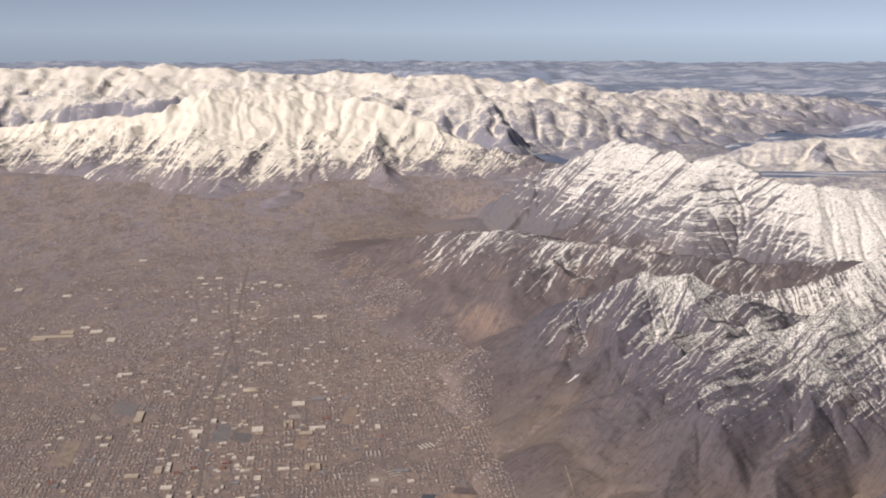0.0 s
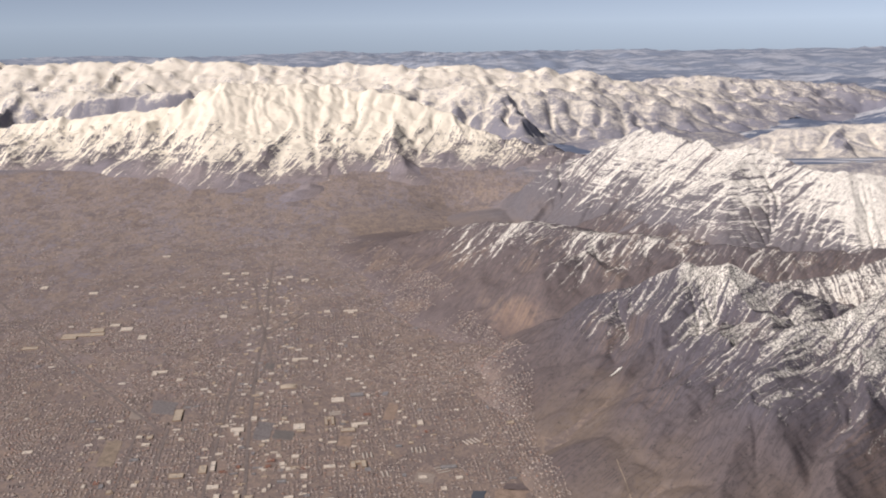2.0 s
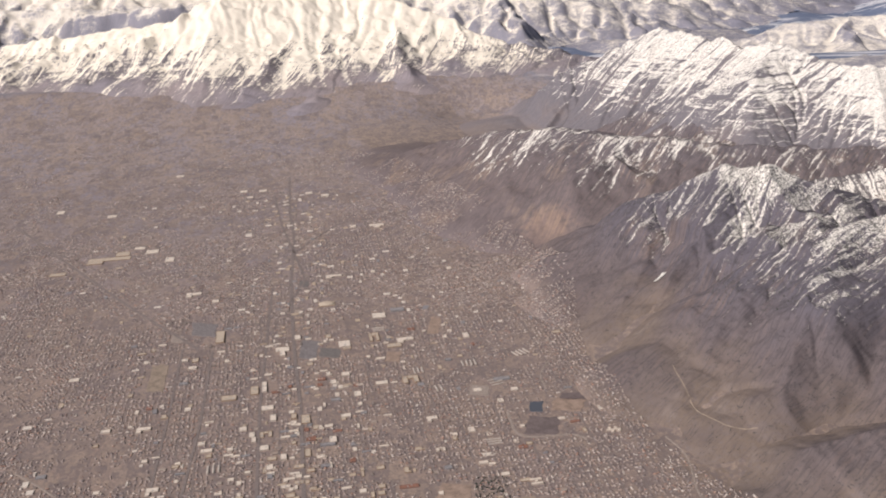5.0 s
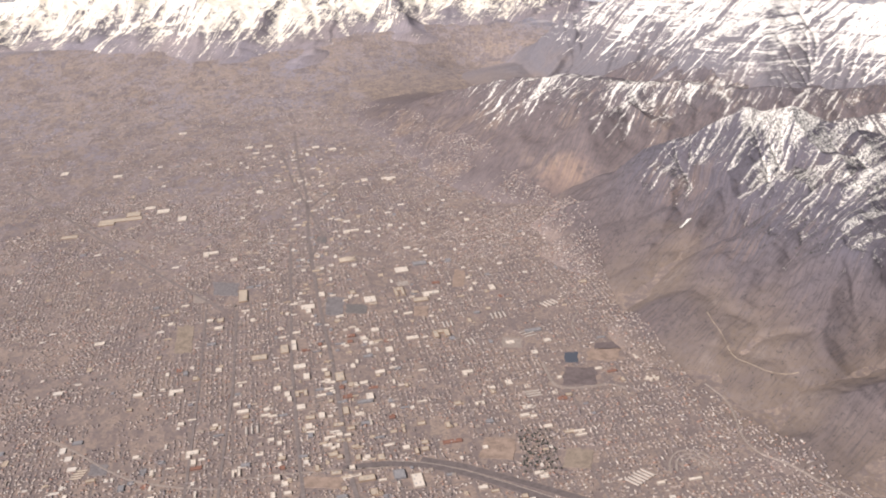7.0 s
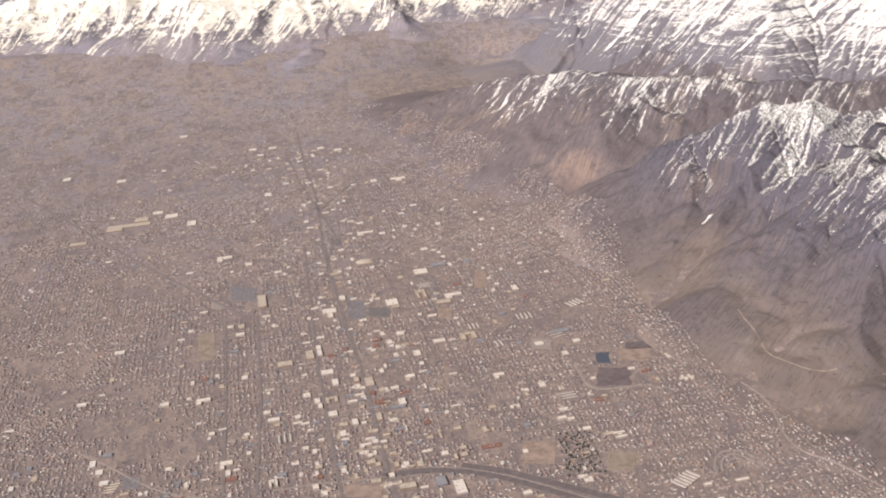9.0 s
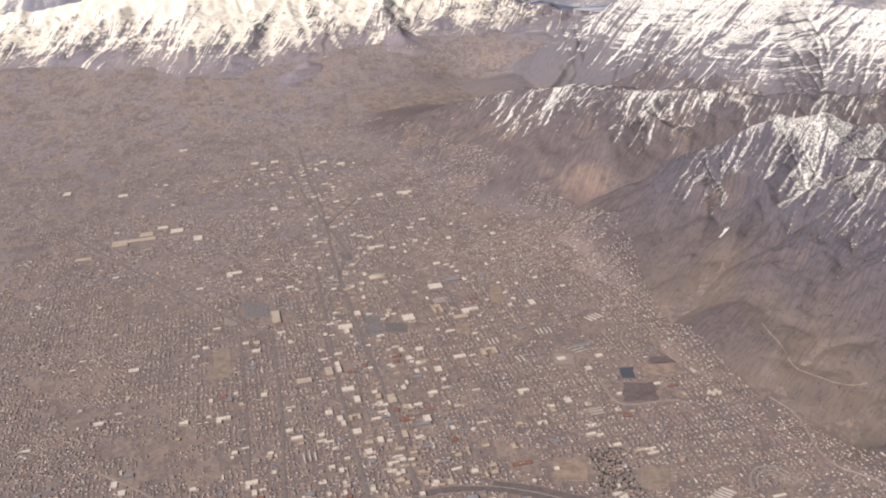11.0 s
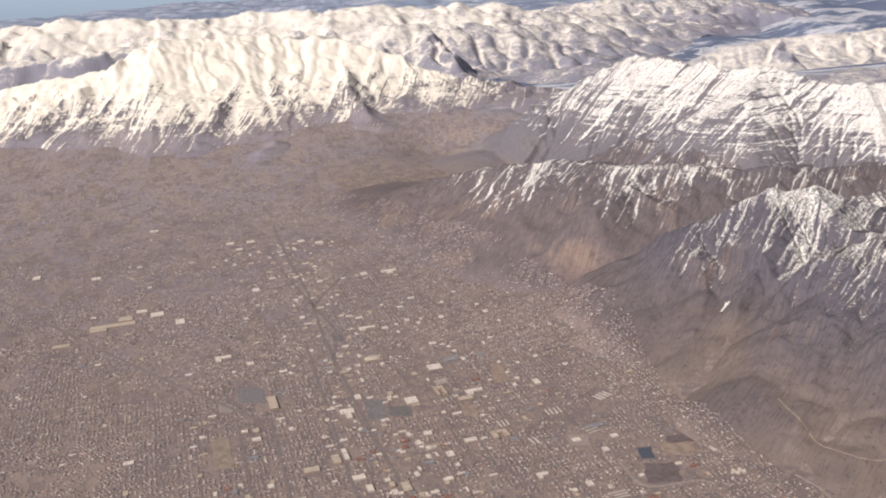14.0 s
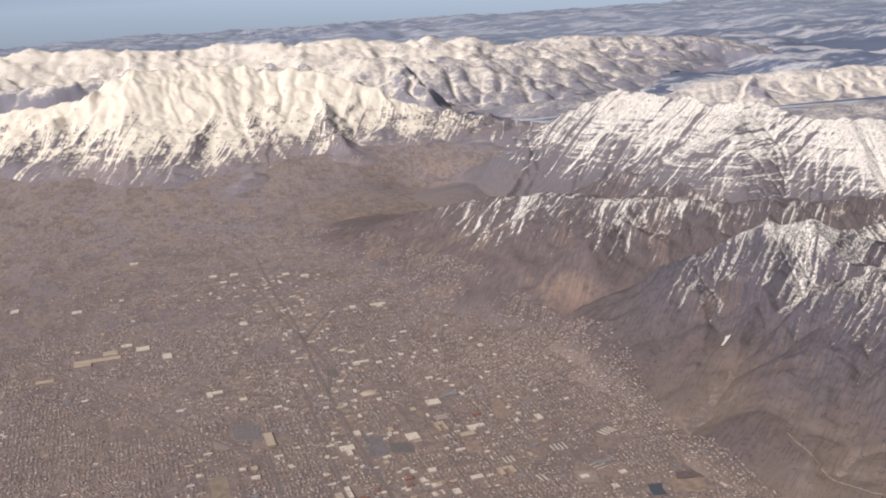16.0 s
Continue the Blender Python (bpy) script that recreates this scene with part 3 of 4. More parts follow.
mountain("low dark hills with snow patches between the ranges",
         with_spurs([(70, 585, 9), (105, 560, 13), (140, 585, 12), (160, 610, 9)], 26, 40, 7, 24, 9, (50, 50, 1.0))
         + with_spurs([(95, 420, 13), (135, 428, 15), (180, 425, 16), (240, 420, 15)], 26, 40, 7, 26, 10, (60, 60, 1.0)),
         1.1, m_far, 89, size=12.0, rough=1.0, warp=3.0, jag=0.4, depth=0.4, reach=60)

# ---- the town ----
GRID_TURN = radians(7.6)
CA, SA = math.cos(GRID_TURN), math.sin(GRID_TURN)
TOWN_X, TOWN_Y = -36.6, 131.8


def town(a, b):
    """A place from steps along the street grid."""
    return TOWN_X + a * CA - b * SA, TOWN_Y + a * SA + b * CA


def plain(name, colour, rough=0.85, spread=0.12, scale=1.5):
    k = Nodes(name, rough)
    pos = k.node("ShaderNodeNewGeometry").outputs["Position"]
    n = k.math("ADD", k.math("MULTIPLY", k.noise(pos, scale, 5, 0.65), 0.6), k.math("MULTIPLY", k.noise(pos, scale * 9, 3), 0.4))
    lo, hi = tuple(c * (1 - 2.5 * spread) for c in colour), tuple(min(0.9, c * (1 + 1.5 * spread)) for c in colour)
    return k.finish(k.mix(k.ramp(n, 0.3, 0.7), lo, hi))


def varied(name, colours):
    """One of a few colours for each piece of a joined mesh."""
    k = Nodes(name, 0.85)
    r = k.node("ShaderNodeNewGeometry").outputs["Random Per Island"]
    ramp = k.node("ShaderNodeValToRGB", {0: r})
    ramp.color_ramp.interpolation = "CONSTANT"
    e = ramp.color_ramp.elements
    while len(e) > 1:
        e.remove(e[0])
    at = 0.0
    for i, (share, c) in enumerate(colours):
        if i == 0:
            e[0].position, e[0].color = 0.0, (*c, 1)
        else:
            e.new(at).color = (*c, 1)
        at += share
    return k.finish(ramp.outputs[0])


ASPHALT = plain("asphalt", (0.235, 0.2, 0.192))
SIDE_STREET = plain("worn_asphalt", (0.245, 0.205, 0.195))
CONCRETE = plain("concrete", (0.34, 0.29, 0.26))
TRACK = plain("rail_ballast", (0.175, 0.148, 0.146))
TURF = plain("winter_turf", (0.19, 0.175, 0.172))
SOIL = plain("bare_soil", (0.345, 0.262, 0.215), spread=0.16, scale=0.9)
DRY_FIELD = plain("dry_grass_field", (0.32, 0.26, 0.21), spread=0.16, scale=0.9)
BASIN = plain("dark_basin_soil", (0.18, 0.147, 0.147), spread=0.14, scale=1.2)
WATER = Nodes("pond_water", 0.25).finish((0.10, 0.11, 0.135))
LOT = plain("parking_lot", (0.235, 0.215, 0.22), spread=0.18, scale=2.0)
ROOFS = {"white": plain("white_roof_membrane", (0.74, 0.66, 0.58), 0.7, 0.06), "tan": plain("tan_gravel_roof", (0.53, 0.45, 0.365), 0.85, 0.1),
         "grey": plain("grey_metal_roof", (0.30, 0.29, 0.30), 0.6, 0.1), "brick": plain("red_tile_roof", (0.30, 0.16, 0.12))}
WALLS = {"white": plain("pale_stucco_wall", (0.50, 0.43, 0.37)), "tan": plain("tan_block_wall", (0.36, 0.27, 0.20)),
         "grey": plain("grey_panel_wall", (0.25, 0.24, 0.25)), "brick": plain("brick_wall", (0.26, 0.15, 0.12))}
UNIT = plain("rooftop_unit_metal", (0.38, 0.37, 0.37), 0.5)
WHITEWASH = plain("whitewashed_stone", (0.80, 0.77, 0.72))


def mesh_object(name, verts, faces, material, parent=None, smooth=False):
    me = bpy.data.meshes.new(name)
    me.from_pydata(verts, [], faces)
    me.materials.append(material)
    me.update()
    ob = new(name, me)
    ob.parent = parent
    return ob


PATHS = []


def ribbon(name, label, pts, width, material, category="road", lift=0.05, kind="structure"):
    """A paved strip along a line of places, laid on the land, with a low edge."""
    PATHS.append((pts, 0.6 * width + 0.1))
    pts = [Vector((*p, 0)) for p in pts]
    line = []
    for p, q in zip(pts[:-1], pts[1:]):
        n = max(2, int((q - p).length / 1.2))
        line += [p.lerp(q, i / n) for i in range(n)]
    line.append(pts[-1])
    for _ in range(3):
        line = [line[0]] + [(a + 2 * b + c) / 4 for a, b, c in zip(line, line[1:], line[2:])] + [line[-1]]
    verts, faces = [], []
    for i, p in enumerate(line):
        t = (line[min(i + 1, len(line) - 1)] - line[max(i - 1, 0)]).normalized()
        n = Vector((-t.y, t.x, 0)) * width / 2
        for off, dz in ((-1.06, -0.05), (-1, lift), (1, lift), (1.06, -0.05)):
            q = p + n * off
            verts.append((q.x, q.y, dz))
    v = np.array(verts)
    v[:, 2] += surface_z(v[:, 0], v[:, 1])
    verts = v.tolist()
    for i in range(len(line) - 1):
        for j in range(3):
            a = 4 * i + j
            faces.append((a, a + 1, a + 5, a + 4))
    return tagged(mesh_object(name, verts, faces, material), label, category, kind=kind)


def plot(name, label, corners, material, category, lift=0.035):
    """A levelled plot of ground: a thin slab with a sloping rim that follows the land."""
    cx, cy = sum(c[0] for c in corners) / len(corners), sum(c[1] for c in corners) / len(corners)
    ring = []
    for p, q in zip(corners, corners[1:] + corners[:1]):
        for i in range(6):
            ring.append((p[0] + (q[0] - p[0]) * i / 6, p[1] + (q[1] - p[1]) * i / 6))
    r = random.Random(int(cx * 37 + cy * 91))
    wob = [1 + r.uniform(-0.13, 0.06) for i in range(len(ring))]
    verts, faces, n = [], [], len(ring)
    for f, dz in ((0.5, lift), (1.0, lift), (1.03, -0.05)):
        for (x, y), w in zip(ring, wob):
            x, y = cx + (x - cx) * f * w, cy + (y - cy) * f * w
            verts.append((x, y, float(ground_z(x, y)) + dz))
    verts.append((cx, cy, float(ground_z(cx, cy)) + lift))
    for i in range(n):
        j = (i + 1) % n
        faces += [(3 * n, i, j), (i, n + i, n + j, j), (n + i, 2 * n + i, 2 * n + j, n + j)]
    return tagged(mesh_object(name, verts, faces, material), label, category, kind="structure")


PLOTS = []


def place_plot(name, label, corners, material, category):
    PLOTS.append((min(c[0] for c in corners), max(c[0] for c in corners), min(c[1] for c in corners), max(c[1] for c in corners)))
    return plot(name, label, corners, material, category)


place_plot("parking_lot", "pale grey parking lot beside a shopping centre", [(-65.1, 197.2), (-60.1, 195.9), (-60.7, 202.9), (-66.0, 204.2)], LOT, "parking lot")
place_plot("parking_lot", "bright concrete yard", [(-68.3, 194.5), (-65.9, 193.9), (-66.3, 197.4), (-68.7, 198.0)], CONCRETE, "yard")
place_plot("parking_lot", "dark asphalt parking lot beside the avenue", [(-43.0, 183.9), (-39.7, 183.0), (-39.7, 191.4), (-43.0, 192.4)], LOT, "parking lot")
place_plot("playing_field", "grey-green sports field on the campus", [(-39.4, 184.2), (-35.5, 183.2), (-35.4, 187.2), (-39.4, 188.2)], TURF, "sports field")
place_plot("playing_field", "green sports field beside the road", [(-47.0, 222.3), (-44.9, 221.6), (-45.0, 225.4), (-47.1, 226.1)], TURF, "sports field")
place_plot("gravel_yard", "orange-brown bare earth yard by the railway", [(-19.4, 133.0), (-14.8, 131.6), (-13.7, 137.0), (-18.0, 138.0)], SOIL, "yard")
place_plot("basin", "dark grassy basin within a pale curving road", [(-5.2, 151.3), (-0.3, 150.4), (1.0, 155.9), (-4.0, 157.1)], BASIN, "basin")
place_plot("basin", "dark drained basin below the foothills", [(1.6, 162.1), (6.0, 161.6), (6.3, 164.3), (2.0, 164.6)], BASIN, "basin")
place_plot("building_site", "pale tan building site", [(-0.4, 158.6), (4.5, 157.5), (5.6, 161.8), (0.7, 162.9)], SOIL, "building site")
place_plot("pond", "small dark blue pond beside a pale road", [(-3.8, 158.6), (-1.7, 158.2), (-1.2, 161.8), (-3.3, 162.0)], WATER, "pond")
place_plot("field", "tan grass field beside a tree-covered cemetery", [(-8.6, 128.9), (-4.9, 128.2), (-3.8, 132.8), (-7.6, 133.5)], DRY_FIELD, "field")
place_plot("bare_ground", "orange strip of bare ground on the campus", [(-19.6, 192.7), (-17.5, 192.1), (-16.7, 200.3), (-18.8, 200.9)], SOIL, "bare ground")
place_plot("bare_ground", "orange bare ground beside campus buildings", [(-27.2, 180.6), (-24.7, 180.0), (-24.4, 184.4), (-26.9, 185.2)], SOIL, "bare ground")
place_plot("bare_ground", "pinkish bare plot beside the railway", [(-43.0, 129.3), (-37.5, 128.2), (-37.3, 130.9), (-43.0, 131.8)], SOIL, "bare ground")
place_plot("parking_lot", "tan paved yard round a white hall", [(-13.0, 165.6), (-9.9, 164.9), (-9.3, 168.5), (-12.5, 169.3)], CONCRETE, "yard")
place_plot("parking_lot", "grey paved yard", [(-72.5, 136.5), (-69.9, 136.0), (-70.3, 138.9), (-73.1, 139.4)], LOT, "yard")
place_plot("field", "brown park field in the western town", [(-67.7, 173.1), (-64.8, 172.5), (-66.3, 183.8), (-69.4, 184.5)], DRY_FIELD, "field")

ribbon("hillside_mark", "whitewashed stone mark on the brown hillside", [(23.9, 195.3), (25.2, 196.8), (26.4, 197.6)], 0.5, WHITEWASH, "hill mark", 0.12)
ribbon("hillside_mark", "whitewashed stone mark on the brown hillside", [(25.2, 196.8), (26.0, 198.0)], 0.35, WHITEWASH, "hill mark", 0.12)

ICE = plain("reservoir_ice", (0.55, 0.57, 0.62), 0.4, 0.06, 0.05)
plot("reservoir", "pale frozen reservoir among far snowy hills", [(152, 600), (188, 588), (226, 622), (202, 662), (166, 640)], ICE, "reservoir", lift=0.4)

# avenues, railway and hill roads
ribbon("road", "straight grey main avenue through the town", [(-34.0, 118), (-36.6, 131.9), (-40.4, 163.2), (-43.8, 185.7), (-47.0, 209.6), (-49.2, 228.3), (-51.6, 256.8), (-55.7, 282.1), (-60, 320)], 0.62, ASPHALT)
ribbon("road", "grey avenue between white-roofed shops", [(-41.0, 118), (-43.3, 133.2), (-47.2, 164.6), (-50.3, 197.6), (-52.5, 222.3)], 0.5, ASPHALT)
ribbon("road", "diagonal grey highway across the western town", [(-128, 280), (-108.4, 252.5), (-95.1, 233.8), (-80.5, 213.7), (-66.9, 196.3), (-62.0, 190.0)], 0.6, ASPHALT)
ribbon("road", "curving grey highway climbing north", [(-47.5, 214), (-45.8, 226), (-50.5, 246), (-56, 268), (-62, 300)], 0.5, ASPHALT)
ribbon("road", "grey road bending towards the hills", [(-50.5, 246), (-45.6, 259), (-40.8, 269.7), (-29.2, 273.5), (-20, 280)], 0.45, ASPHALT)
ribbon("railway", "dark curving railway corridor", [(-37.6, 132.9), (-35.0, 133.15), (-31.3, 133.4), (-26.1, 132.2), (-21.2, 129.5), (-14.7, 124.7), (-6, 118), (6, 110)], 1.3, TRACK, "railway")
ribbon("railway", "dark parallel siding of the railway corridor", [(-27, 133.7), (-21.5, 131.3), (-16.5, 127.9), (-11.6, 124.6), (-7, 121.4), (2, 115)], 1.1, TRACK, "railway")
ribbon("road", "pale road turning back at the town's edge", [(-53.6, 130.3), (-59.8, 131.6), (-66.2, 134.1), (-71.0, 138.0), (-75.7, 142.7), (-80.8, 147.0)], 0.3, CONCRETE)
ribbon("road", "pale straight road leading to the railway", [(-52, 132.2), (-45.6, 132.8), (-36.6, 132.6), (-31, 132.6)], 0.28, CONCRETE)
ribbon("rail_track", "pale gravel track beside the dark railway corridor", [(-31, 133.9), (-26.0, 132.7), (-21.0, 130.0), (-14.4, 125.2), (-6, 118.6)], 0.16, CONCRETE, "railway", lift=0.07)
ribbon("road", "road along the foot of the hills", [(15.5, 148), (17.3, 143), (17.1, 138.9), (16.2, 131.5), (17.9, 127.1), (22.6, 121.0), (28, 112)], 0.26, CONCRETE)
ribbon("road", "pale curving road round a grassy basin", [(-7.2, 158.8), (-6.6, 151.6), (-5.6, 150.0), (-1, 150.0), (2.8, 150.8), (4.0, 148.3)], 0.42, CONCRETE)
ribbon("road", "pale arc of a housing street", [(-0.2, 166.8), (-0.8, 172.1), (1.5, 177.4)], 0.3, CONCRETE)
ribbon("dirt_track", "tan dirt track across the foothill", [(20, 163.3), (20.4, 153.6), (23.9, 144.1), (27.7, 143.3)], 0.16, DRY_FIELD, "track")
ribbon("road", "straight grey western avenue", [(-53.0, 122), (-54.0, 132.5), (-55.9, 159.0), (-59.4, 189.4)], 0.42, ASPHALT)
ribbon("road", "straight grey street past the fields", [(-57.6, 122), (-58.5, 133.3), (-61.4, 160.1), (-65.2, 190.7)], 0.38, ASPHALT)
for i, f in enumerate((1.0, 0.72, 0.45)):
    ribbon("road", "horseshoe-shaped housing street", [(8.1 + f * 3.2 * math.cos(radians(a)), 125.6 + f * 5.2 * math.sin(radians(a)) + 0.4 * i) for a in range(0, 181, 15)], 0.3, CONCRETE)


# ---- large buildings ----
BUILDINGS = []


def wing(parent, x0, x1, y0, y1, h, kind, rng):
    """One wing: walls with a parapet, a roof deck set into it, and rooftop units."""
    t = 0.05
    v, f = [], []
    for ax, bx, ay, by, z in ((x0, x1, y0, y1, -0.25), (x0, x1, y0, y1, h), (x0 + t, x1 - t, y0 + t, y1 - t, h), (x0 + t, x1 - t, y0 + t, y1 - t, h - 0.05)):
        v += [(ax, ay, z), (bx, ay, z), (bx, by, z), (ax, by, z)]
    for k in range(3):
        for i in range(4):
            j = (i + 1) % 4
            f.append((4 * k + i, 4 * k + j, 4 * k + 4 + j, 4 * k + 4 + i))
    mesh_object("wall", v, f, WALLS[kind], parent)
    z = h - 0.04
    mesh_object("roof", [(x0 + t, y0 + t, z), (x1 - t, y0 + t, z), (x1 - t, y1 - t, z), (x0 + t, y1 - t, z),
                         (x0 + t, y0 + t, z - 0.03), (x1 - t, y0 + t, z - 0.03), (x1 - t, y1 - t, z - 0.03), (x0 + t, y1 - t, z - 0.03)],
                [(0, 1, 2, 3), (7, 6, 5, 4)], ROOFS[kind], parent)
    for _ in range(min(4, max(0, int((x1 - x0) * (y1 - y0) * 0.9)))):
        a, b = rng.uniform(x0 + 0.2, x1 - 0.2), rng.uniform(y0 + 0.2, y1 - 0.2)
        r, q, hh = rng.uniform(0.05, 0.13), rng.uniform(0.05, 0.11), rng.uniform(0.04, 0.09)
        u = [(a + i * r * s, b + j * q * s, zz) for zz, s in ((z - 0.01, 1), (z + hh, 1), (z + hh + 0.012, 0.85)) for i, j in ((-1, -1), (1, -1), (1, 1), (-1, 1))]
        g = [(4 * k + i, 4 * k + (i + 1) % 4, 4 * k + 4 + (i + 1) % 4, 4 * k + 4 + i) for k in range(2) for i in range(4)] + [(8, 9, 10, 11)]
        mesh_object("roof_unit", u, g, UNIT, parent)


def big_building(x, y, w, l, kind, shape):
    w, l = 0.88 * w, 0.88 * l
    rng = random.Random(int(x * 131 + y * 977))
    BUILDINGS.append((x, y, max(w, l) * 0.62 + 0.25))
    e = new("warehouse" if shape == "b" and w * l > 4 else "commercial_building" if shape == "b" else "hall" if shape == "D" else "school_building", None)
    e.location, e.rotation_euler = (x, y, float(ground_z(x, y))), (0, 0, GRID_TURN)
    h = rng.uniform(0.14, 0.26)
    a, b = w / 2, l / 2
    forms = {"b": [(-a, a, -b, b)], "L": [(-a, a, -b * 0.1, b), (-a, -a * 0.25, -b, -b * 0.1)], "T": [(-a, a, 0, b), (-a * 0.4, a * 0.4, -b, 0)],
             "U": [(-a, -a * 0.35, -b, b), (a * 0.35, a, -b, b), (-a * 0.35, a * 0.35, b * 0.2, b)],
             "H": [(-a, a, -b, -b * 0.35), (-a, a, b * 0.35, b), (-a * 0.3, a * 0.3, -b * 0.35, b * 0.35)],
             "X": [(-a, a, -b * 0.25, b * 0.25), (-a * 0.65, -a * 0.25, b * 0.25, b), (a * 0.2, a * 0.6, b * 0.25, b), (-a * 0.5, -a * 0.1, -b, -b * 0.25), (a * 0.35, a * 0.75, -b, -b * 0.25)],
             "D": [(-a, a, -b, b)]}
    for i, (x0, x1, y0, y1) in enumerate(forms[shape]):
        wing(e, x0, x1, y0, y1, h * (1 + 0.12 * i), kind, rng)
    if shape == "D":
        v, f, n = [], [], 24
        for k, (r, zz) in enumerate(((0.95, h), (0.8, h + 0.18), (0.5, h + 0.3), (0.0, h + 0.34))):
            v += [(a * r * math.cos(2 * math.pi * i / n), b * r * math.sin(2 * math.pi * i / n), zz) for i in range(n)]
        f = [(k * n + i, k * n + (i + 1) % n, (k + 1) * n + (i + 1) % n, (k + 1) * n + i) for k in range(3) for i in range(n)]
        mesh_object("dome", v, f, ROOFS[kind], e)
    words = {"white": "white flat", "tan": "tan gravel", "grey": "grey metal", "brick": "red-brown"}[kind]
    form = {"b": "long low" if max(w, l) > 1.8 * min(w, l) else "boxy", "L": "L-shaped", "T": "T-shaped", "U": "U-shaped", "H": "H-shaped", "X": "many-winged", "D": "domed"}[shape]
    return tagged(e, f"{form} building with a {words} roof in the valley town", "building", "large buildings of the town")


big_building(-69.0, 219.9, 3.62, 3.12, "white", "L")
big_building(-63.6, 215.5, 1.65, 1.64, "white", "b")
big_building(-59.1, 195.6, 1.83, 6.63, "tan", "b")
big_building(-63.7, 185.3, 1.33, 1.24, "white", "b")
big_building(-61.8, 185.2, 1.33, 1.86, "tan", "b")
big_building(-61.6, 181.7, 1.71, 1.40, "white", "b")
big_building(-81.9, 179.2, 2.02, 1.55, "white", "b")
big_building(-64.7, 158.5, 2.58, 2.17, "white", "L")
big_building(-59.1, 165.3, 1.20, 1.51, "white", "b")
big_building(-58.9, 139.6, 2.05, 2.35, "white", "L")
big_building(-76.4, 145.4, 1.66, 1.19, "grey", "b")
big_building(-52.0, 133.8, 1.36, 2.07, "white", "U")
big_building(-54.5, 153.1, 1.28, 1.17, "white", "b")
big_building(-53.3, 150.7, 2.02, 1.14, "white", "b")
big_building(-52.9, 168.6, 2.80, 2.09, "tan", "b")
big_building(-40.0, 210.7, 3.85, 2.90, "tan", "D")
big_building(-35.0, 189.4, 2.46, 3.25, "white", "b")
big_building(-46.2, 187.2, 2.86, 4.65, "white", "T")
big_building(-23.7, 189.7, 3.55, 2.61, "white", "L")
big_building(-22.6, 172.3, 3.07, 3.10, "tan", "U")
big_building(-27.5, 171.8, 2.33, 1.45, "white", "b")
big_building(-19.1, 157.4, 1.96, 2.02, "white", "L")
big_building(-45.9, 164.3, 2.26, 1.83, "white", "b")
big_building(-44.5, 160.5, 1.15, 2.40, "white", "b")
big_building(-41.2, 160.7, 0.97, 1.92, "tan", "b")
big_building(-39.2, 159.6, 1.58, 3.32, "tan", "b")
big_building(-48.8, 157.3, 1.31, 1.54, "white", "b")
big_building(-47.1, 155.2, 1.03, 1.80, "white", "b")
big_building(-44.9, 155.1, 2.15, 2.10, "tan", "U")
big_building(-44.6, 150.8, 1.51, 1.71, "white", "b")
big_building(-43.0, 147.4, 1.56, 1.23, "tan", "b")
big_building(-41.3, 147.6, 1.07, 1.92, "white", "b")
big_building(-37.8, 148.6, 0.99, 2.50, "tan", "b")
big_building(-34.3, 152.3, 1.26, 2.18, "white", "b")
big_building(-35.0, 150.9, 2.66, 1.00, "grey", "b")
big_building(-39.7, 141.0, 1.96, 1.27, "white", "L")
big_building(-38.1, 135.9, 0.91, 1.19, "tan", "b")
big_building(-35.6, 135.3, 0.83, 1.53, "tan", "b")
big_building(-46.3, 131.9, 0.97, 1.35, "white", "b")
big_building(-36.3, 132.8, 0.89, 1.14, "white", "b")
big_building(-27.6, 128.6, 1.65, 3.67, "white", "b")
big_building(-30.0, 130.3, 1.75, 2.43, "grey", "b")
big_building(-34.3, 130.0, 2.55, 1.43, "tan", "b")
big_building(-29.0, 137.0, 1.14, 1.21, "white", "b")
big_building(-26.4, 136.2, 1.13, 1.19, "tan", "b")
big_building(-22.6, 137.6, 3.04, 0.97, "brick", "b")
big_building(-18.0, 147.5, 1.61, 1.10, "white", "U")
big_building(-29.6, 191.9, 2.06, 4.44, "tan", "U")
big_building(-25.7, 187.5, 3.02, 1.92, "tan", "b")
big_building(-25.5, 205.6, 3.07, 2.02, "grey", "b")
big_building(-33.9, 175.9, 1.53, 1.51, "white", "b")
big_building(-11.5, 167.1, 1.61, 1.39, "white", "b")
big_building(8.3, 151.0, 2.58, 1.88, "white", "X")
big_building(7.6, 158.5, 1.01, 1.74, "white", "b")
big_building(-5.3, 153.6, 0.83, 0.89, "white", "b")
big_building(-4.9, 137.1, 1.87, 1.82, "white", "H")
big_building(-11.9, 143.0, 1.56, 0.91, "white", "b")
big_building(-9.0, 139.6, 1.37, 1.00, "white", "b")
big_building(-12.4, 190.6, 1.21, 2.64, "white", "b")
big_building(-7.2, 171.0, 3.19, 1.26, "grey", "b")
big_building(-5.4, 166.8, 1.34, 1.38, "white", "b")
big_building(1.0, 155.6, 1.25, 0.92, "white", "b")
big_building(7.6, 123.9, 2.03, 0.61, "white", "b")
big_building(3.1, 123.5, 1.15, 0.71, "white", "b")
big_building(-94.4, 246.9, 11.12, 4.92, "tan", "L")
big_building(-92.3, 251.5, 3.63, 3.64, "tan", "b")
big_building(-79.7, 245.3, 2.29, 3.82, "white", "b")
big_building(-31.7, 264.6, 4.18, 3.64, "white", "T")
big_building(-37.8, 265.3, 1.82, 2.43, "white", "b")
big_building(-29.1, 202.9, 2.93, 2.95, "white", "b")
big_building(-31.3, 229.6, 1.22, 1.55, "white", "b")
big_building(-14.5, 229.5, 1.20, 1.86, "white", "b")
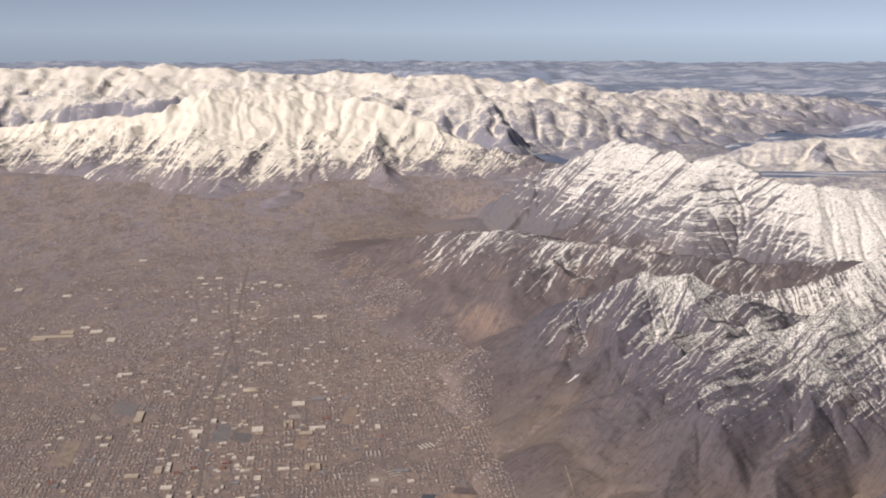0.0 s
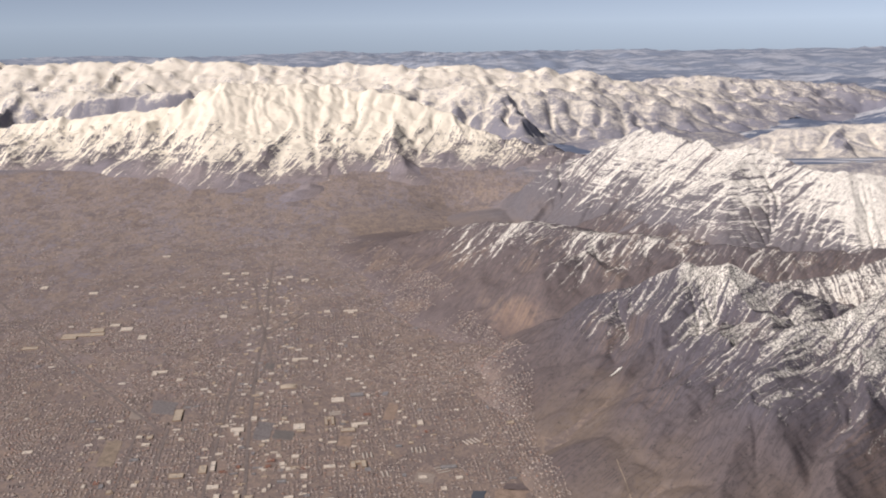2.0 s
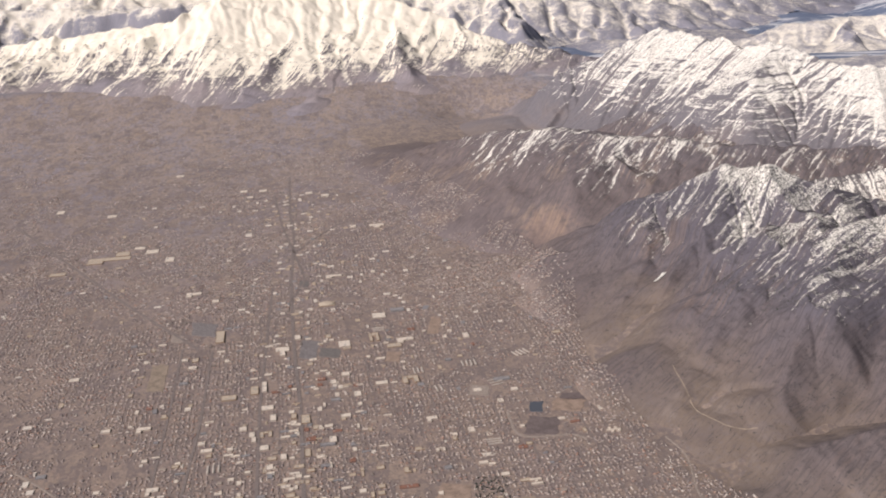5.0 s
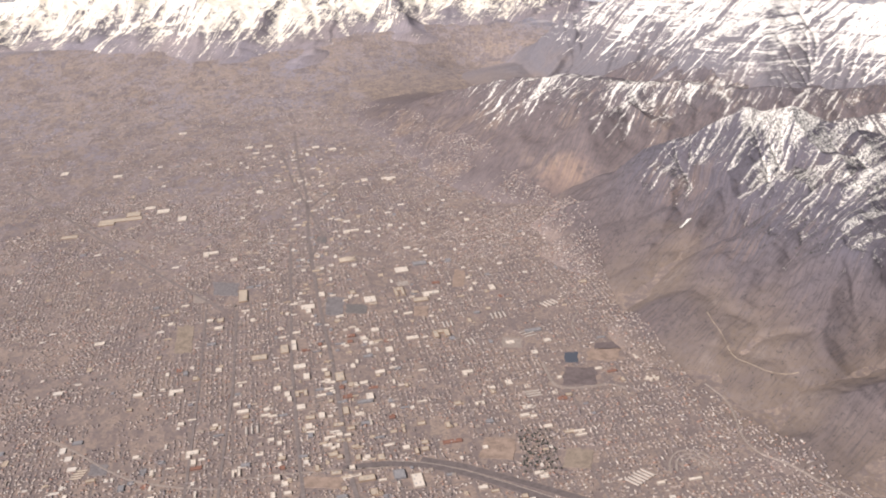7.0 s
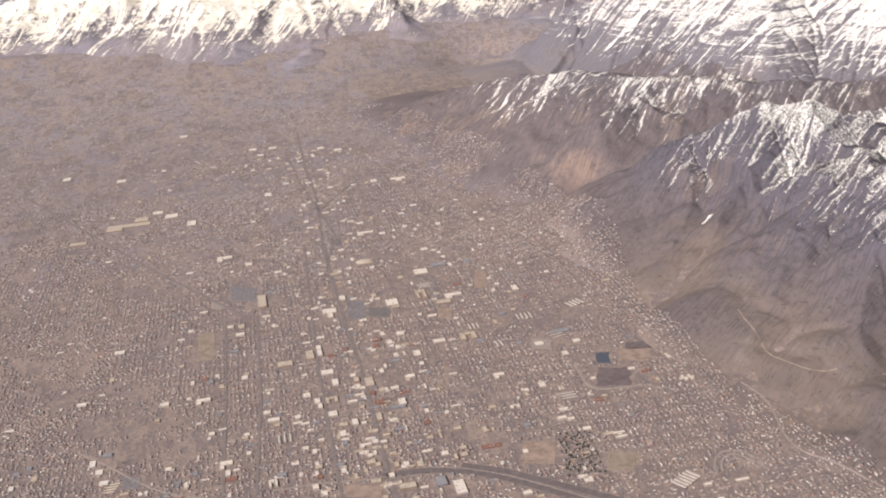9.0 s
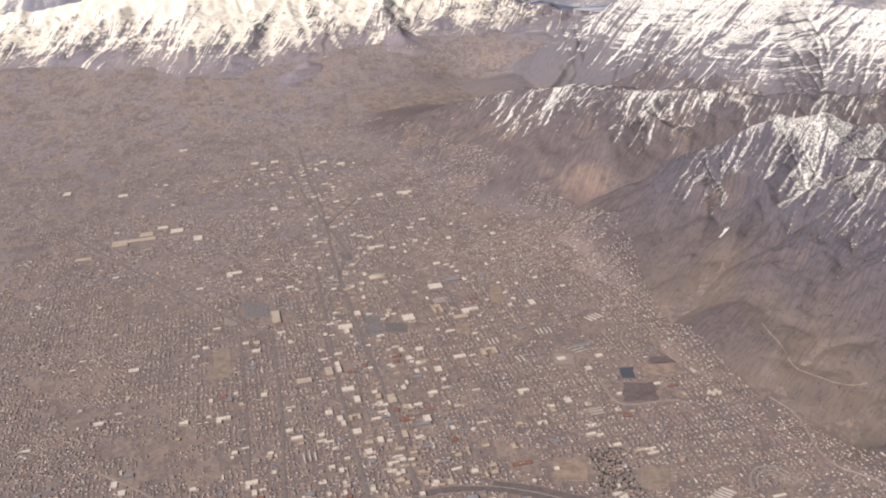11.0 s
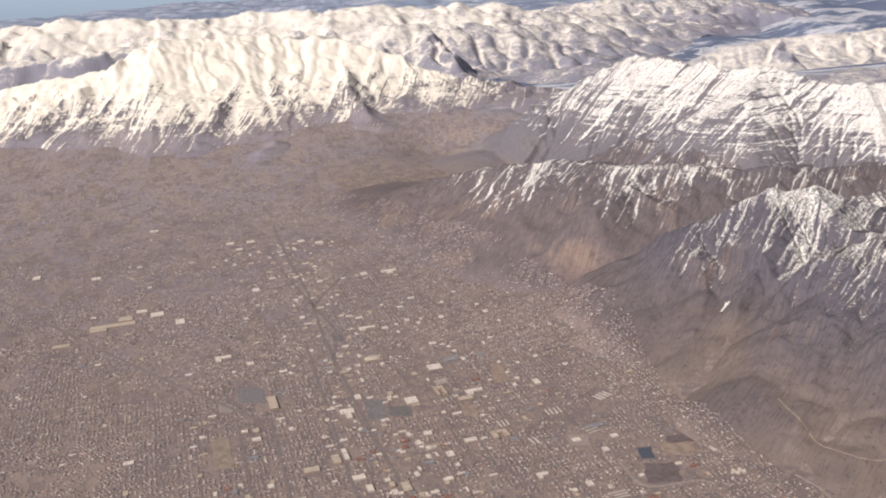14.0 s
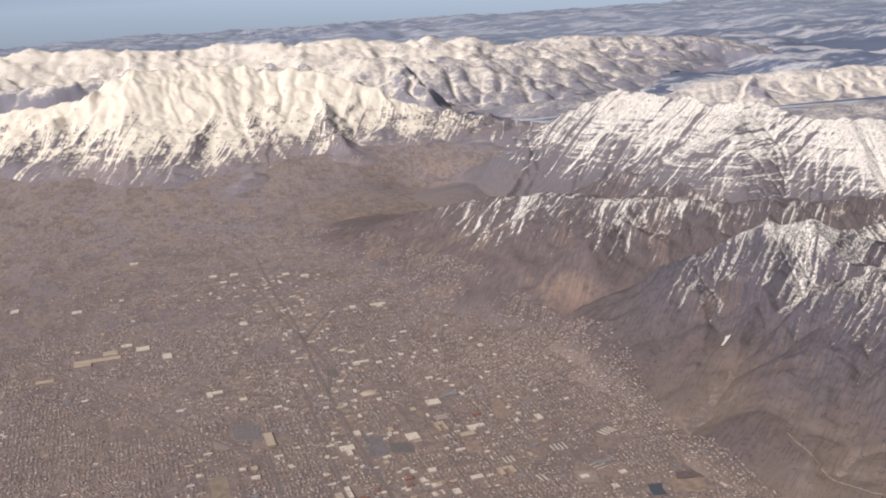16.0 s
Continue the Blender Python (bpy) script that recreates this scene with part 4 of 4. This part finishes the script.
big_building(-39.8, 227.5, 4.02, 2.43, "white", "L")
big_building(-103.7, 238.1, 4.14, 2.29, "tan", "b")
big_building(-104.3, 285.9, 2.70, 2.78, "white", "b")
big_building(-89.2, 255.5, 2.82, 2.25, "white", "b")
big_building(-85.4, 252.1, 3.34, 3.29, "white", "b")
big_building(-94.4, 326.7, 2.67, 2.66, "white", "b")
big_building(-52.4, 300.9, 2.24, 2.56, "white", "b")
big_building(-71.7, 305.7, 2.47, 2.58, "white", "b")
big_building(-66.1, 305.6, 2.46, 2.58, "white", "b")
big_building(-68.9, 299.2, 2.10, 2.03, "white", "b")
big_building(-47.5, 297.4, 2.52, 2.51, "white", "b")
big_building(-120.3, 292.5, 2.30, 3.86, "white", "b")
big_building(-44.1, 193.4, 1.26, 2.25, "white", "b")
big_building(-47.5, 172.3, 0.95, 4.54, "white", "b")
big_building(-31.4, 168.0, 1.37, 2.09, "white", "b")
big_building(-38.7, 144.7, 1.77, 1.06, "tan", "b")
big_building(-49.0, 171.1, 1.51, 3.59, "tan", "b")
big_building(-18.2, 135.4, 0.82, 1.07, "white", "b")


ROW_ROOF = plain("weathered_pale_shingles", (0.48, 0.43, 0.39))


def apartment_row():
    """A long two-storey apartment row with a shallow gabled roof."""
    e = new("apartment_row", None)
    w, l, h, r = 0.15, 1.1, 0.12, 0.05
    mesh_object("wall", [(-w, -l, -0.25), (w, -l, -0.25), (w, l, -0.25), (-w, l, -0.25), (-w, -l, h), (w, -l, h), (w, l, h), (-w, l, h), (0, -l, h + r), (0, l, h + r)],
                [(0, 1, 5, 8, 4), (2, 3, 7, 9, 6), (1, 2, 6, 5), (3, 0, 4, 7)], WALLS["white"], e)
    o = 0.03
    for sgn in (-1, 1):
        mesh_object("roof", [(sgn * (w + o), -l - o, h - 0.01), (sgn * (w + o), l + o, h - 0.01), (0, l + o, h + r + 0.012), (0, -l - o, h + r + 0.012),
                             (sgn * (w + o), -l - o, h - 0.03), (sgn * (w + o), l + o, h - 0.03), (0, l + o, h + r - 0.008), (0, -l - o, h + r - 0.008)],
                    [(0, 1, 2, 3), (7, 6, 5, 4), (0, 4, 5, 1), (1, 5, 6, 2), (3, 7, 4, 0)], ROW_ROOF, e)
    for k in range(4):
        y = -l + 0.35 + k * 0.48
        mesh_object("vent", [(0.05 + i * 0.02, y + j * 0.02, h + zz) for zz in (0.02, 0.085) for i, j in ((-1, -1), (1, -1), (1, 1), (-1, 1))],
                    [(0, 1, 5, 4), (1, 2, 6, 5), (2, 3, 7, 6), (3, 0, 4, 7), (4, 5, 6, 7)], UNIT, e)
    return tagged(e, "long white-roofed apartment row in the town", "building", "apartment rows")


def row_at(first, x, y, turn):
    m = pose(x, y, float(ground_z(x, y)), 0, 0, turn)
    BUILDINGS.append((x, y, 0.9))
    if first is None:
        e = apartment_row()
        e.matrix_basis = m
        return e
    return copy_thing(first, m)


ROW = None
for x0, y0, turn, count, gap in ((-0.4, 124.2, 40, 6, 0.62), (-8.6, 170.8, -68, 3, 0.95), (-18.2, 168.4, 12, 2, 0.8), (-22.0, 176.0, 8, 3, 0.7), (-29.0, 196.5, -80, 3, 0.7),
                                 (-13.5, 178.0, 8, 4, 0.75), (-52.0, 145.0, 8, 3, 0.8), (-10.0, 150.0, -82, 3, 0.7), (-4.0, 181.0, 30, 4, 0.8)):
    for i in range(count):
        a = radians(turn)
        made = row_at(ROW, x0 + i * gap * math.cos(a), y0 + i * gap * math.sin(a), turn)
        ROW = ROW or made


def greenhouse():
    e = new("greenhouse", None)
    n, l = 7, 0.85
    arc = [(0.13 * math.cos(math.pi * i / (n - 1)), 0.11 * math.sin(math.pi * i / (n - 1))) for i in range(n)]
    mesh_object("cover", [(x, -l, z) for x, z in arc] + [(x, l, z) for x, z in arc], [(i, n + i, n + i + 1, i + 1) for i in range(n - 1)], ROOFS["tan"], e)
    for y in (-l, l):
        mesh_object("end_wall", [(x * 0.98, y * 0.99, z * 0.98) for x, z in arc] + [(x * 0.98, y * 0.97, z * 0.98) for x, z in arc],
                    [tuple(range(n)), tuple(range(2 * n - 1, n - 1, -1))], WALLS["tan"], e)
    return tagged(e, "long tan plastic greenhouse at the town's edge", "greenhouse", "greenhouses")


first = greenhouse()
for i in range(4):
    x, y = -74.1 + 0.1 * i, 135.9 + i * 0.62
    BUILDINGS.append((x, y, 0.7))
    m = pose(x, y, float(ground_z(x, y)), 0, 0, 97)
    if i == 0:
        first.matrix_basis = m
    else:
        copy_thing(first, m)


# ---- houses, streets and street trees ----
rng = np.random.default_rng(4)
BLOCK = 3.1


def clear_of(x, y, margin=0.0):
    ok = np.ones(x.shape, bool)
    for bx, by, r in BUILDINGS:
        ok &= np.hypot(x - bx, y - by) > r * 0.9 + margin
    for x0, x1, y0, y1 in PLOTS:
        ok &= ~((x > x0 - 0.1) & (x < x1 + 0.1) & (y > y0 - 0.1) & (y < y1 + 0.1))
    for pts, half in PATHS:
        d, _, _, _ = ridge_field(x, y, [(a, b, 0.0) for a, b in pts])
        ok &= d > half
    return ok


SEEDS = np.stack([rng.uniform(-190, 30, 150), rng.uniform(100, 400, 150)], 1)
TURNS = [7.6, 7.6, 34.0, -22.0, 62.0]
SEED_TURN = rng.integers(0, 5, 150)


def district(x, y):
    """Which of the street directions a place follows: one grid in the old town, several in the tracts round it."""
    out = np.zeros(x.shape, int)
    old = (x > -82) & (x < 2) & (y < 206) & (x < foot_x(y) - 4)
    best = np.full(x.shape, 1e9)
    wx, wy = x + 3 * perlin(x / 9, y / 9, 3), y + 3 * perlin(x / 9, y / 9, 4)
    for (sx, sy), t in zip(SEEDS, SEED_TURN):
        d = np.hypot(wx - sx, wy - sy)
        out = np.where(d < best, t, out)
        best = np.minimum(best, d)
    return np.where(old, 0, out)


def scatter_lots(per_block, jitter):
    """House lots round the blocks, tract by tract."""
    xs, ys, turns = [], [], []
    for k, deg in enumerate(TURNS):
        if k == 1:
            continue
        size = BLOCK if k == 0 else 2.5
        ia, ib = np.meshgrid(np.arange(-110, 110), np.arange(-50, 125))
        ia, ib = np.repeat(ia.ravel(), per_block), np.repeat(ib.ravel(), per_block)
        slot = np.tile(np.arange(per_block), len(ia) // per_block)
        rows = math.ceil(per_block / 4)
        fa = np.array([0.13, 0.37, 0.63, 0.87])[slot % 4]
        fb = 0.5 + (slot // 4 - (rows - 1) / 2) * 0.8 / rows
        a = (ia + fa + rng.normal(0, jitter, ia.shape)) * size
        b = (ib + fb + rng.normal(0, jitter, ia.shape)) * size
        c, sn = math.cos(radians(deg)), math.sin(radians(deg))
        x, y = TOWN_X + a * c - b * sn, TOWN_Y + a * sn + b * c
        ok = (x > -190) & (x < 34) & (y > 98) & (y < 400)
        x, y = x[ok], y[ok]
        bend = (0.9 if k else 0.0)
        x, y = x + bend * perlin(x / 7, y / 7, 40 + k), y + bend * perlin(x / 7, y / 7, 60 + k)
        ok = rng.random(x.shape) < built_up(x, y)
        x, y = x[ok], y[ok]
        d = district(x, y)
        ok = (d == k) | ((k == 0) & (d == 1))
        xs.append(x[ok]), ys.append(y[ok]), turns.append(np.full(ok.sum(), radians(deg)))
    return np.concatenate(xs), np.concatenate(ys), np.concatenate(turns)


def built_up(x, y):
    d = 0.92 - 0.42 * smooth(y, 215, 330) - 0.35 * smooth(y, 330, 380)
    n = fbm(x / 22, y / 22, 3, 77)
    d = d + 1.1 * np.minimum(n + 0.02, 0.12) + 1.1 * np.minimum(fbm(x / 6, y / 6, 3, 78) + 0.03, 0.1) - 0.25 * smooth(-x, 75, 120) * (n < 0.05)
    inside = (x < foot_x(y) + 1.5) & (y > 98) & (x > -190)
    return np.where(inside, d, 0)


def shop(x, y, w, l, h, turn):
    """A small flat-roofed shop or office: walls with a parapet, a sunk roof and a rooftop unit or two."""
    r = random.Random(int(x * 71 + y * 313))
    kind = r.choices(("white", "tan", "grey", "brick"), (0.5, 0.28, 0.16, 0.06))[0]
    e = new("shop", None)
    e.location, e.rotation_euler = (x, y, float(ground_z(x, y))), (0, 0, turn)
    wing(e, -w / 2, w / 2, -l / 2, l / 2, h, kind, r)
    if w * l > 0.7 and r.random() < 0.4:
        wing(e, w / 2, w / 2 + 0.35 * w, -l / 2, -l / 2 + 0.5 * l, 0.8 * h, kind, r)
    words = {"white": "pale flat", "tan": "tan gravel", "grey": "grey metal", "brick": "red-brown"}[kind]
    return tagged(e, f"small low shop building with a {words} roof among houses", "building", "shops of the town")


def shops():
    """Middling flat-roofed shops, halls and apartment rows, thickest along the avenues."""
    n = 9500
    x, y = rng.uniform(-110, 8, n), rng.uniform(105, 300, n)
    d1, _, _, _ = ridge_field(x, y, [(-34, 118, 0), (-36.6, 131.9, 0), (-40.4, 163.2, 0), (-43.8, 185.7, 0), (-47, 209.6, 0), (-51.6, 256.8, 0), (-60, 320, 0)])
    d2, _, _, _ = ridge_field(x, y, [(-75, 136, 0), (-43.3, 134, 0), (-31.3, 134.4, 0), (-14.7, 124.7, 0)])
    d3 = np.hypot(x + 28, y - 190)
    p = 0.05 + 0.66 * np.exp(-d1 / 5) + 0.4 * np.exp(-d2 / 4) + 0.45 * np.exp(-d3 / 9) + 0.55 * np.exp(-np.hypot(x + 42, (y - 148) * 0.6) / 8)
    keep = (rng.random(n) < p) & (x < foot_x(y) - 3) & clear_of(x, y, 0.15)
    x, y = x[keep], y[keep]
    n = len(x)
    w, l = rng.uniform(0.16, 0.56, n) ** 1.1, rng.uniform(0.2, 0.8, n)
    turn = GRID_TURN + np.where(rng.random(n) < 0.5, 0, math.pi / 2)
    h, z = rng.uniform(0.1, 0.22, n), ground_z(x, y)
    order = np.argsort(-w * l * np.where((y < 200) & (x > -75), 1.0, 0.3))
    for i in order[:290]:
        shop(x[i], y[i], 2 * w[i], 2 * l[i], h[i], turn[i])
    rest = order[290:]
    x, y, w, l, turn, h, z, n = x[rest], y[rest], w[rest], l[rest], turn[rest], h[rest], z[rest], len(rest)
    c, s = np.cos(turn), np.sin(turn)
    co = np.zeros((n, 16, 3))
    for k, (zz, inset) in enumerate(((-0.1, 0), (1, 0), (1, 0.035), (1, 0.035))):
        for i, (px, py) in enumerate(((-1, -1), (1, -1), (1, 1), (-1, 1))):
            lx, ly = px * (w - inset), py * (l - inset)
            co[:, 4 * k + i, 0], co[:, 4 * k + i, 1] = x + lx * c - ly * s, y + lx * s + ly * c
            co[:, 4 * k + i, 2] = z + h * zz - (0.03 if k == 3 else 0)
    quad = [(4 * k + i, 4 * k + (i + 1) % 4, 4 * k + 4 + (i + 1) % 4, 4 * k + 4 + i) for k in range(3) for i in range(4)] + [(12, 13, 14, 15)]
    faces = (np.array(quad)[None] + 16 * np.arange(n)[:, None, None]).reshape(-1, 4)
    ob = mesh_object("shops", co.reshape(-1, 3).tolist(), faces.tolist(), varied("shop_shells", [(0.22, (0.26, 0.22, 0.205)), (0.24, (0.38, 0.32, 0.28)), (0.3, (0.68, 0.62, 0.56)), (0.15, (0.50, 0.41, 0.32)), (0.09, (0.28, 0.27, 0.285))]))
    return tagged(ob, "many more small flat-roofed shops and sheds", "buildings", kind="stuff")


HOUSE_WALL = plain("house_siding", (0.30, 0.26, 0.24))
SHINGLES = {"grey-brown": plain("grey_brown_shingles", (0.28, 0.238, 0.235)), "tan": plain("tan_shingles", (0.44, 0.365, 0.325)),
            "red-brown": plain("red_brown_shingles", (0.38, 0.25, 0.2)), "pale": plain("pale_shingles", (0.62, 0.55, 0.49))}


def house(words, material, w, l):
    """A small gabled house: walls with gable ends, two roof slopes with eaves, and a chimney."""
    e = new("house", None)
    h, r, o = 0.068, 0.048, 0.014
    mesh_object("wall", [(-w, -l, -0.08), (w, -l, -0.08), (w, l, -0.08), (-w, l, -0.08), (-w, -l, h), (w, -l, h), (w, l, h), (-w, l, h), (0, -l, h + r), (0, l, h + r)],
                [(0, 1, 5, 8, 4), (2, 3, 7, 9, 6), (1, 2, 6, 5), (3, 0, 4, 7)], HOUSE_WALL, e)
    for sgn in (-1, 1):
        mesh_object("roof", [(sgn * (w + o), -l - o, h - 0.004), (sgn * (w + o), l + o, h - 0.004), (0, l + o, h + r + 0.006), (0, -l - o, h + r + 0.006),
                             (sgn * (w + o), -l - o, h - 0.012), (sgn * (w + o), l + o, h - 0.012), (0, l + o, h + r - 0.004), (0, -l - o, h + r - 0.004)],
                    [(0, 1, 2, 3), (7, 6, 5, 4), (0, 4, 5, 1), (1, 5, 6, 2), (3, 7, 4, 0)], material, e)
    mesh_object("chimney", [(0.4 * w + i * 0.012, 0.5 * l + j * 0.012, h + zz) for zz in (0.0, r + 0.02) for i, j in ((-1, -1), (1, -1), (1, 1), (-1, 1))],
                [(0, 1, 5, 4), (1, 2, 6, 5), (2, 3, 7, 6), (3, 0, 4, 7), (4, 5, 6, 7)], WALLS["brick"], e)
    return tagged(e, f"small gabled house with a {words} shingle roof in a dense street", "house", "houses of the near streets")


def near_houses(x, y, turn):
    """The houses of the nearest streets, one by one."""
    first = {}
    pick = random.Random(12)
    for px, py, t in zip(x, y, turn):
        key = (pick.choices(list(SHINGLES), (0.32, 0.34, 0.12, 0.22))[0], pick.choice(((0.09, 0.16), (0.105, 0.21), (0.12, 0.13))))
        m = Matrix.LocRotScale((px, py, float(surface_z(np.array([px]), np.array([py]))[0])), Euler((0, 0, t + pick.choice((0.0, math.pi / 2)))), None)
        if key in first:
            copy_thing(first[key], m)
        else:
            first[key] = house(key[0], SHINGLES[key[0]], *key[1])
            first[key].matrix_basis = m


def houses():
    x, y, lot_turn = scatter_lots(28, 0.05)
    keep = clear_of(x, y, 0.1) & ((y < 260) | (rng.random(x.shape) < 0.7))
    x, y, lot_turn = x[keep], y[keep], lot_turn[keep]
    near = (y > 121) & (y < 136) & (x > -24) & (x < 16)
    near &= np.cumsum(near) <= 290
    near_houses(x[near], y[near], lot_turn[near])
    x, y, lot_turn = x[~near], y[~near], lot_turn[~near]
    n = len(x)
    turn = lot_turn + np.where(rng.random(n) < 0.5, 0, math.pi / 2) + rng.normal(0, 0.04, n)
    w, l, h, r = rng.uniform(0.075, 0.125, n), rng.uniform(0.11, 0.24, n), rng.uniform(0.045, 0.09, n), rng.uniform(0.03, 0.06, n)
    big = rng.random(n) < 0.05
    l, w = np.where(big, l * 1.9, l), np.where(big, w * 1.4, w)
    z = surface_z(x, y)
    c, s = np.cos(turn), np.sin(turn)
    co = np.zeros((n, 10, 3))
    for i, (px, py, pz) in enumerate(((-1, -1, -1), (1, -1, -1), (1, 1, -1), (-1, 1, -1), (-1, -1, 0), (1, -1, 0), (1, 1, 0), (-1, 1, 0), (0, -1, 1), (0, 1, 1))):
        lx, ly = px * w, py * l
        co[:, i, 0] = x + lx * c - ly * s
        co[:, i, 1] = y + lx * s + ly * c
        co[:, i, 2] = z + (-0.08 if pz < 0 else h + (r if pz > 0 else 0))
    loops = np.array([1, 2, 6, 5, 3, 0, 4, 7, 0, 1, 5, 8, 4, 2, 3, 7, 9, 6, 5, 6, 9, 8, 7, 4, 8, 9])
    sizes = np.array([4, 4, 5, 5, 4, 4])
    me = bpy.data.meshes.new("houses")
    me.vertices.add(n * 10)
    me.vertices.foreach_set("co", co.astype(np.float32).ravel())
    me.loops.add(n * 26)
    me.loops.foreach_set("vertex_index", (loops[None, :] + 10 * np.arange(n)[:, None]).astype(np.int32).ravel())
    me.polygons.add(n * 6)
    starts = np.concatenate([[0], np.cumsum(np.tile(sizes, n))[:-1]])
    me.polygons.foreach_set("loop_start", starts.astype(np.int32))
    me.polygons.foreach_set("material_index", np.tile(np.array([0, 0, 0, 0, 1, 1], np.int32), n))
    me.update(calc_edges=True)
    me.materials.append(varied("house_walls", [(0.35, (0.25, 0.21, 0.20)), (0.35, (0.32, 0.28, 0.265)), (0.2, (0.21, 0.16, 0.15)), (0.1, (0.48, 0.44, 0.41))]))
    me.materials.append(varied("house_roofs", [(0.2, (0.28, 0.238, 0.235)), (0.23, (0.36, 0.295, 0.27)), (0.12, (0.21, 0.182, 0.188)), (0.21, (0.47, 0.385, 0.335)), (0.1, (0.40, 0.25, 0.195)), (0.14, (0.58, 0.51, 0.46))]))
    return tagged(new("houses", me), "thousands of small gabled houses in rows", "houses", kind="stuff")


def streets():
    """The side streets, each a narrow strip laid on the valley floor."""
    for way in (0, 1):
        for n in (range(-52, 27) if way == 0 else range(-12, 60)):
            half = (0.17 if n % 2 == 0 else 0.12) if way == 0 else 0.07
            t = np.arange(-12, 60, 0.5) * BLOCK if way == 0 else np.arange(-52, 27, 0.5) * BLOCK
            t0, t1, m = t[:-1], t[1:], np.full(len(t) - 1, n * BLOCK)
            if way == 0:
                q = np.stack([m - half, t0, m + half, t0, m + half, t1, m - half, t1], 1).reshape(-1, 4, 2)
            else:
                q = np.stack([t0, m - half, t1, m - half, t1, m + half, t0, m + half], 1).reshape(-1, 4, 2)
            x = TOWN_X + q[..., 0] * CA - q[..., 1] * SA
            y = TOWN_Y + q[..., 0] * SA + q[..., 1] * CA
            mx, my = x.mean(1), y.mean(1)
            ok = (mx < foot_x(my) - 0.5) & (mx > -185) & (my > 98) & (my < 300) & (built_up(mx, my) > 0.35)
            if ok.any():
                ok[ok] = (district(mx[ok], my[ok]) <= 1) & clear_of(mx[ok], my[ok])
            if ok.sum() < 3:
                continue
            x, y = x[ok].ravel(), y[ok].ravel()
            v = np.stack([x, y, ground_z(x, y) + 0.025], 1)
            ob = mesh_object("street", v.tolist(), np.arange(len(v)).reshape(-1, 4).tolist(), SIDE_STREET)
            tagged(ob, "narrow grey side street between houses" if way else "grey straight street through house blocks", "street", kind="structure")


def clumps(name, label, x, y, z, size, height, material, seed, pointed=False):
    """Many small plants: ragged crowns on short stems, joined into one mesh."""
    r = np.random.default_rng(seed)
    n = len(x)
    sides = 5
    co = np.zeros((n, 2 * sides + 2, 3))
    spin = r.uniform(0, 6.28, n)
    for i in range(sides):
        for k, (zz, rr) in enumerate(((0.25, 0.9), (0.62, 0.55)) if pointed else ((0.35, 0.9), (0.72, 0.8))):
            ang = spin + 2 * math.pi * i / sides + 0.5 * k
            rad = size * rr * r.uniform(0.6, 1.25, n)
            co[:, k * sides + i, 0] = x + rad * np.cos(ang)
            co[:, k * sides + i, 1] = y + rad * np.sin(ang)
            co[:, k * sides + i, 2] = z + height * (zz + r.uniform(-0.12, 0.12, n))
    co[:, 2 * sides] = np.stack([x, y, z - 0.03], 1)
    co[:, 2 * sides + 1] = np.stack([x + r.normal(0, 0.15, n) * size, y + r.normal(0, 0.15, n) * size, z + height * 1.0], 1)
    tri = []
    for i in range(sides):
        j = (i + 1) % sides
        tri += [(2 * sides, j, i), (i, j, sides + i), (j, sides + j, sides + i), (sides + i, sides + j, 2 * sides + 1)]
    tri = np.array(tri)
    me = bpy.data.meshes.new(name)
    me.vertices.add(n * (2 * sides + 2))
    me.vertices.foreach_set("co", co.astype(np.float32).ravel())
    me.loops.add(n * tri.size)
    me.loops.foreach_set("vertex_index", (tri.ravel()[None, :] + (2 * sides + 2) * np.arange(n)[:, None]).astype(np.int32).ravel())
    me.polygons.add(n * len(tri))
    me.polygons.foreach_set("loop_start", np.arange(0, n * tri.size, 3, dtype=np.int32))
    me.update(calc_edges=True)
    me.materials.append(material)
    return tagged(new(name, me), label, "trees", kind="stuff")


BARE = varied("bare_branches", [(0.4, (0.19, 0.15, 0.145)), (0.35, (0.225, 0.178, 0.165)), (0.25, (0.15, 0.122, 0.122))])
EVERGREEN = varied("evergreen_needles", [(0.5, (0.06, 0.07, 0.06)), (0.5, (0.085, 0.085, 0.075))])


def street_trees():
    x, y, _ = scatter_lots(16, 0.14)
    keep = (rng.random(x.shape) < np.where(x > -28, 0.85, 0.5)) & (y < 260)
    x, y = x[keep], y[keep]
    keep = clear_of(x, y, 0.05)
    x, y = x[keep], y[keep]
    return clumps("street_trees", "leafless brown trees between the houses", x, y, surface_z(x, y), rng.uniform(0.05, 0.14, len(x)), rng.uniform(0.08, 0.19, len(x)), BARE, 8)


def cemetery_trees():
    x, y = rng.uniform(-13.6, -8.8, 150), rng.uniform(128.5, 139, 150)
    return clumps("cemetery_trees", "dark evergreen trees scattered over a cemetery", x, y, ground_z(x, y), rng.uniform(0.10, 0.2, 150), rng.uniform(0.2, 0.4, 150), EVERGREEN, 9, True)


def hill_scrub():
    x, y = rng.uniform(12, 85, 32000), rng.uniform(130, 240, 32000)
    z = surface_z(x, y)
    n = fbm(x / 7, y / 7, 4, 91)
    keep = (z > 10) & (z < 24) & (n > 0.05) & (rng.random(x.shape) < 0.55)
    x, y, z = x[keep], y[keep], z[keep]
    return clumps("hill_scrub", "dark juniper scrub on snowy slopes", x, y, z, rng.uniform(0.06, 0.14, len(x)), rng.uniform(0.1, 0.22, len(x)), EVERGREEN, 10, True)


shops()
houses()
streets()
street_trees()
cemetery_trees()
hill_scrub()
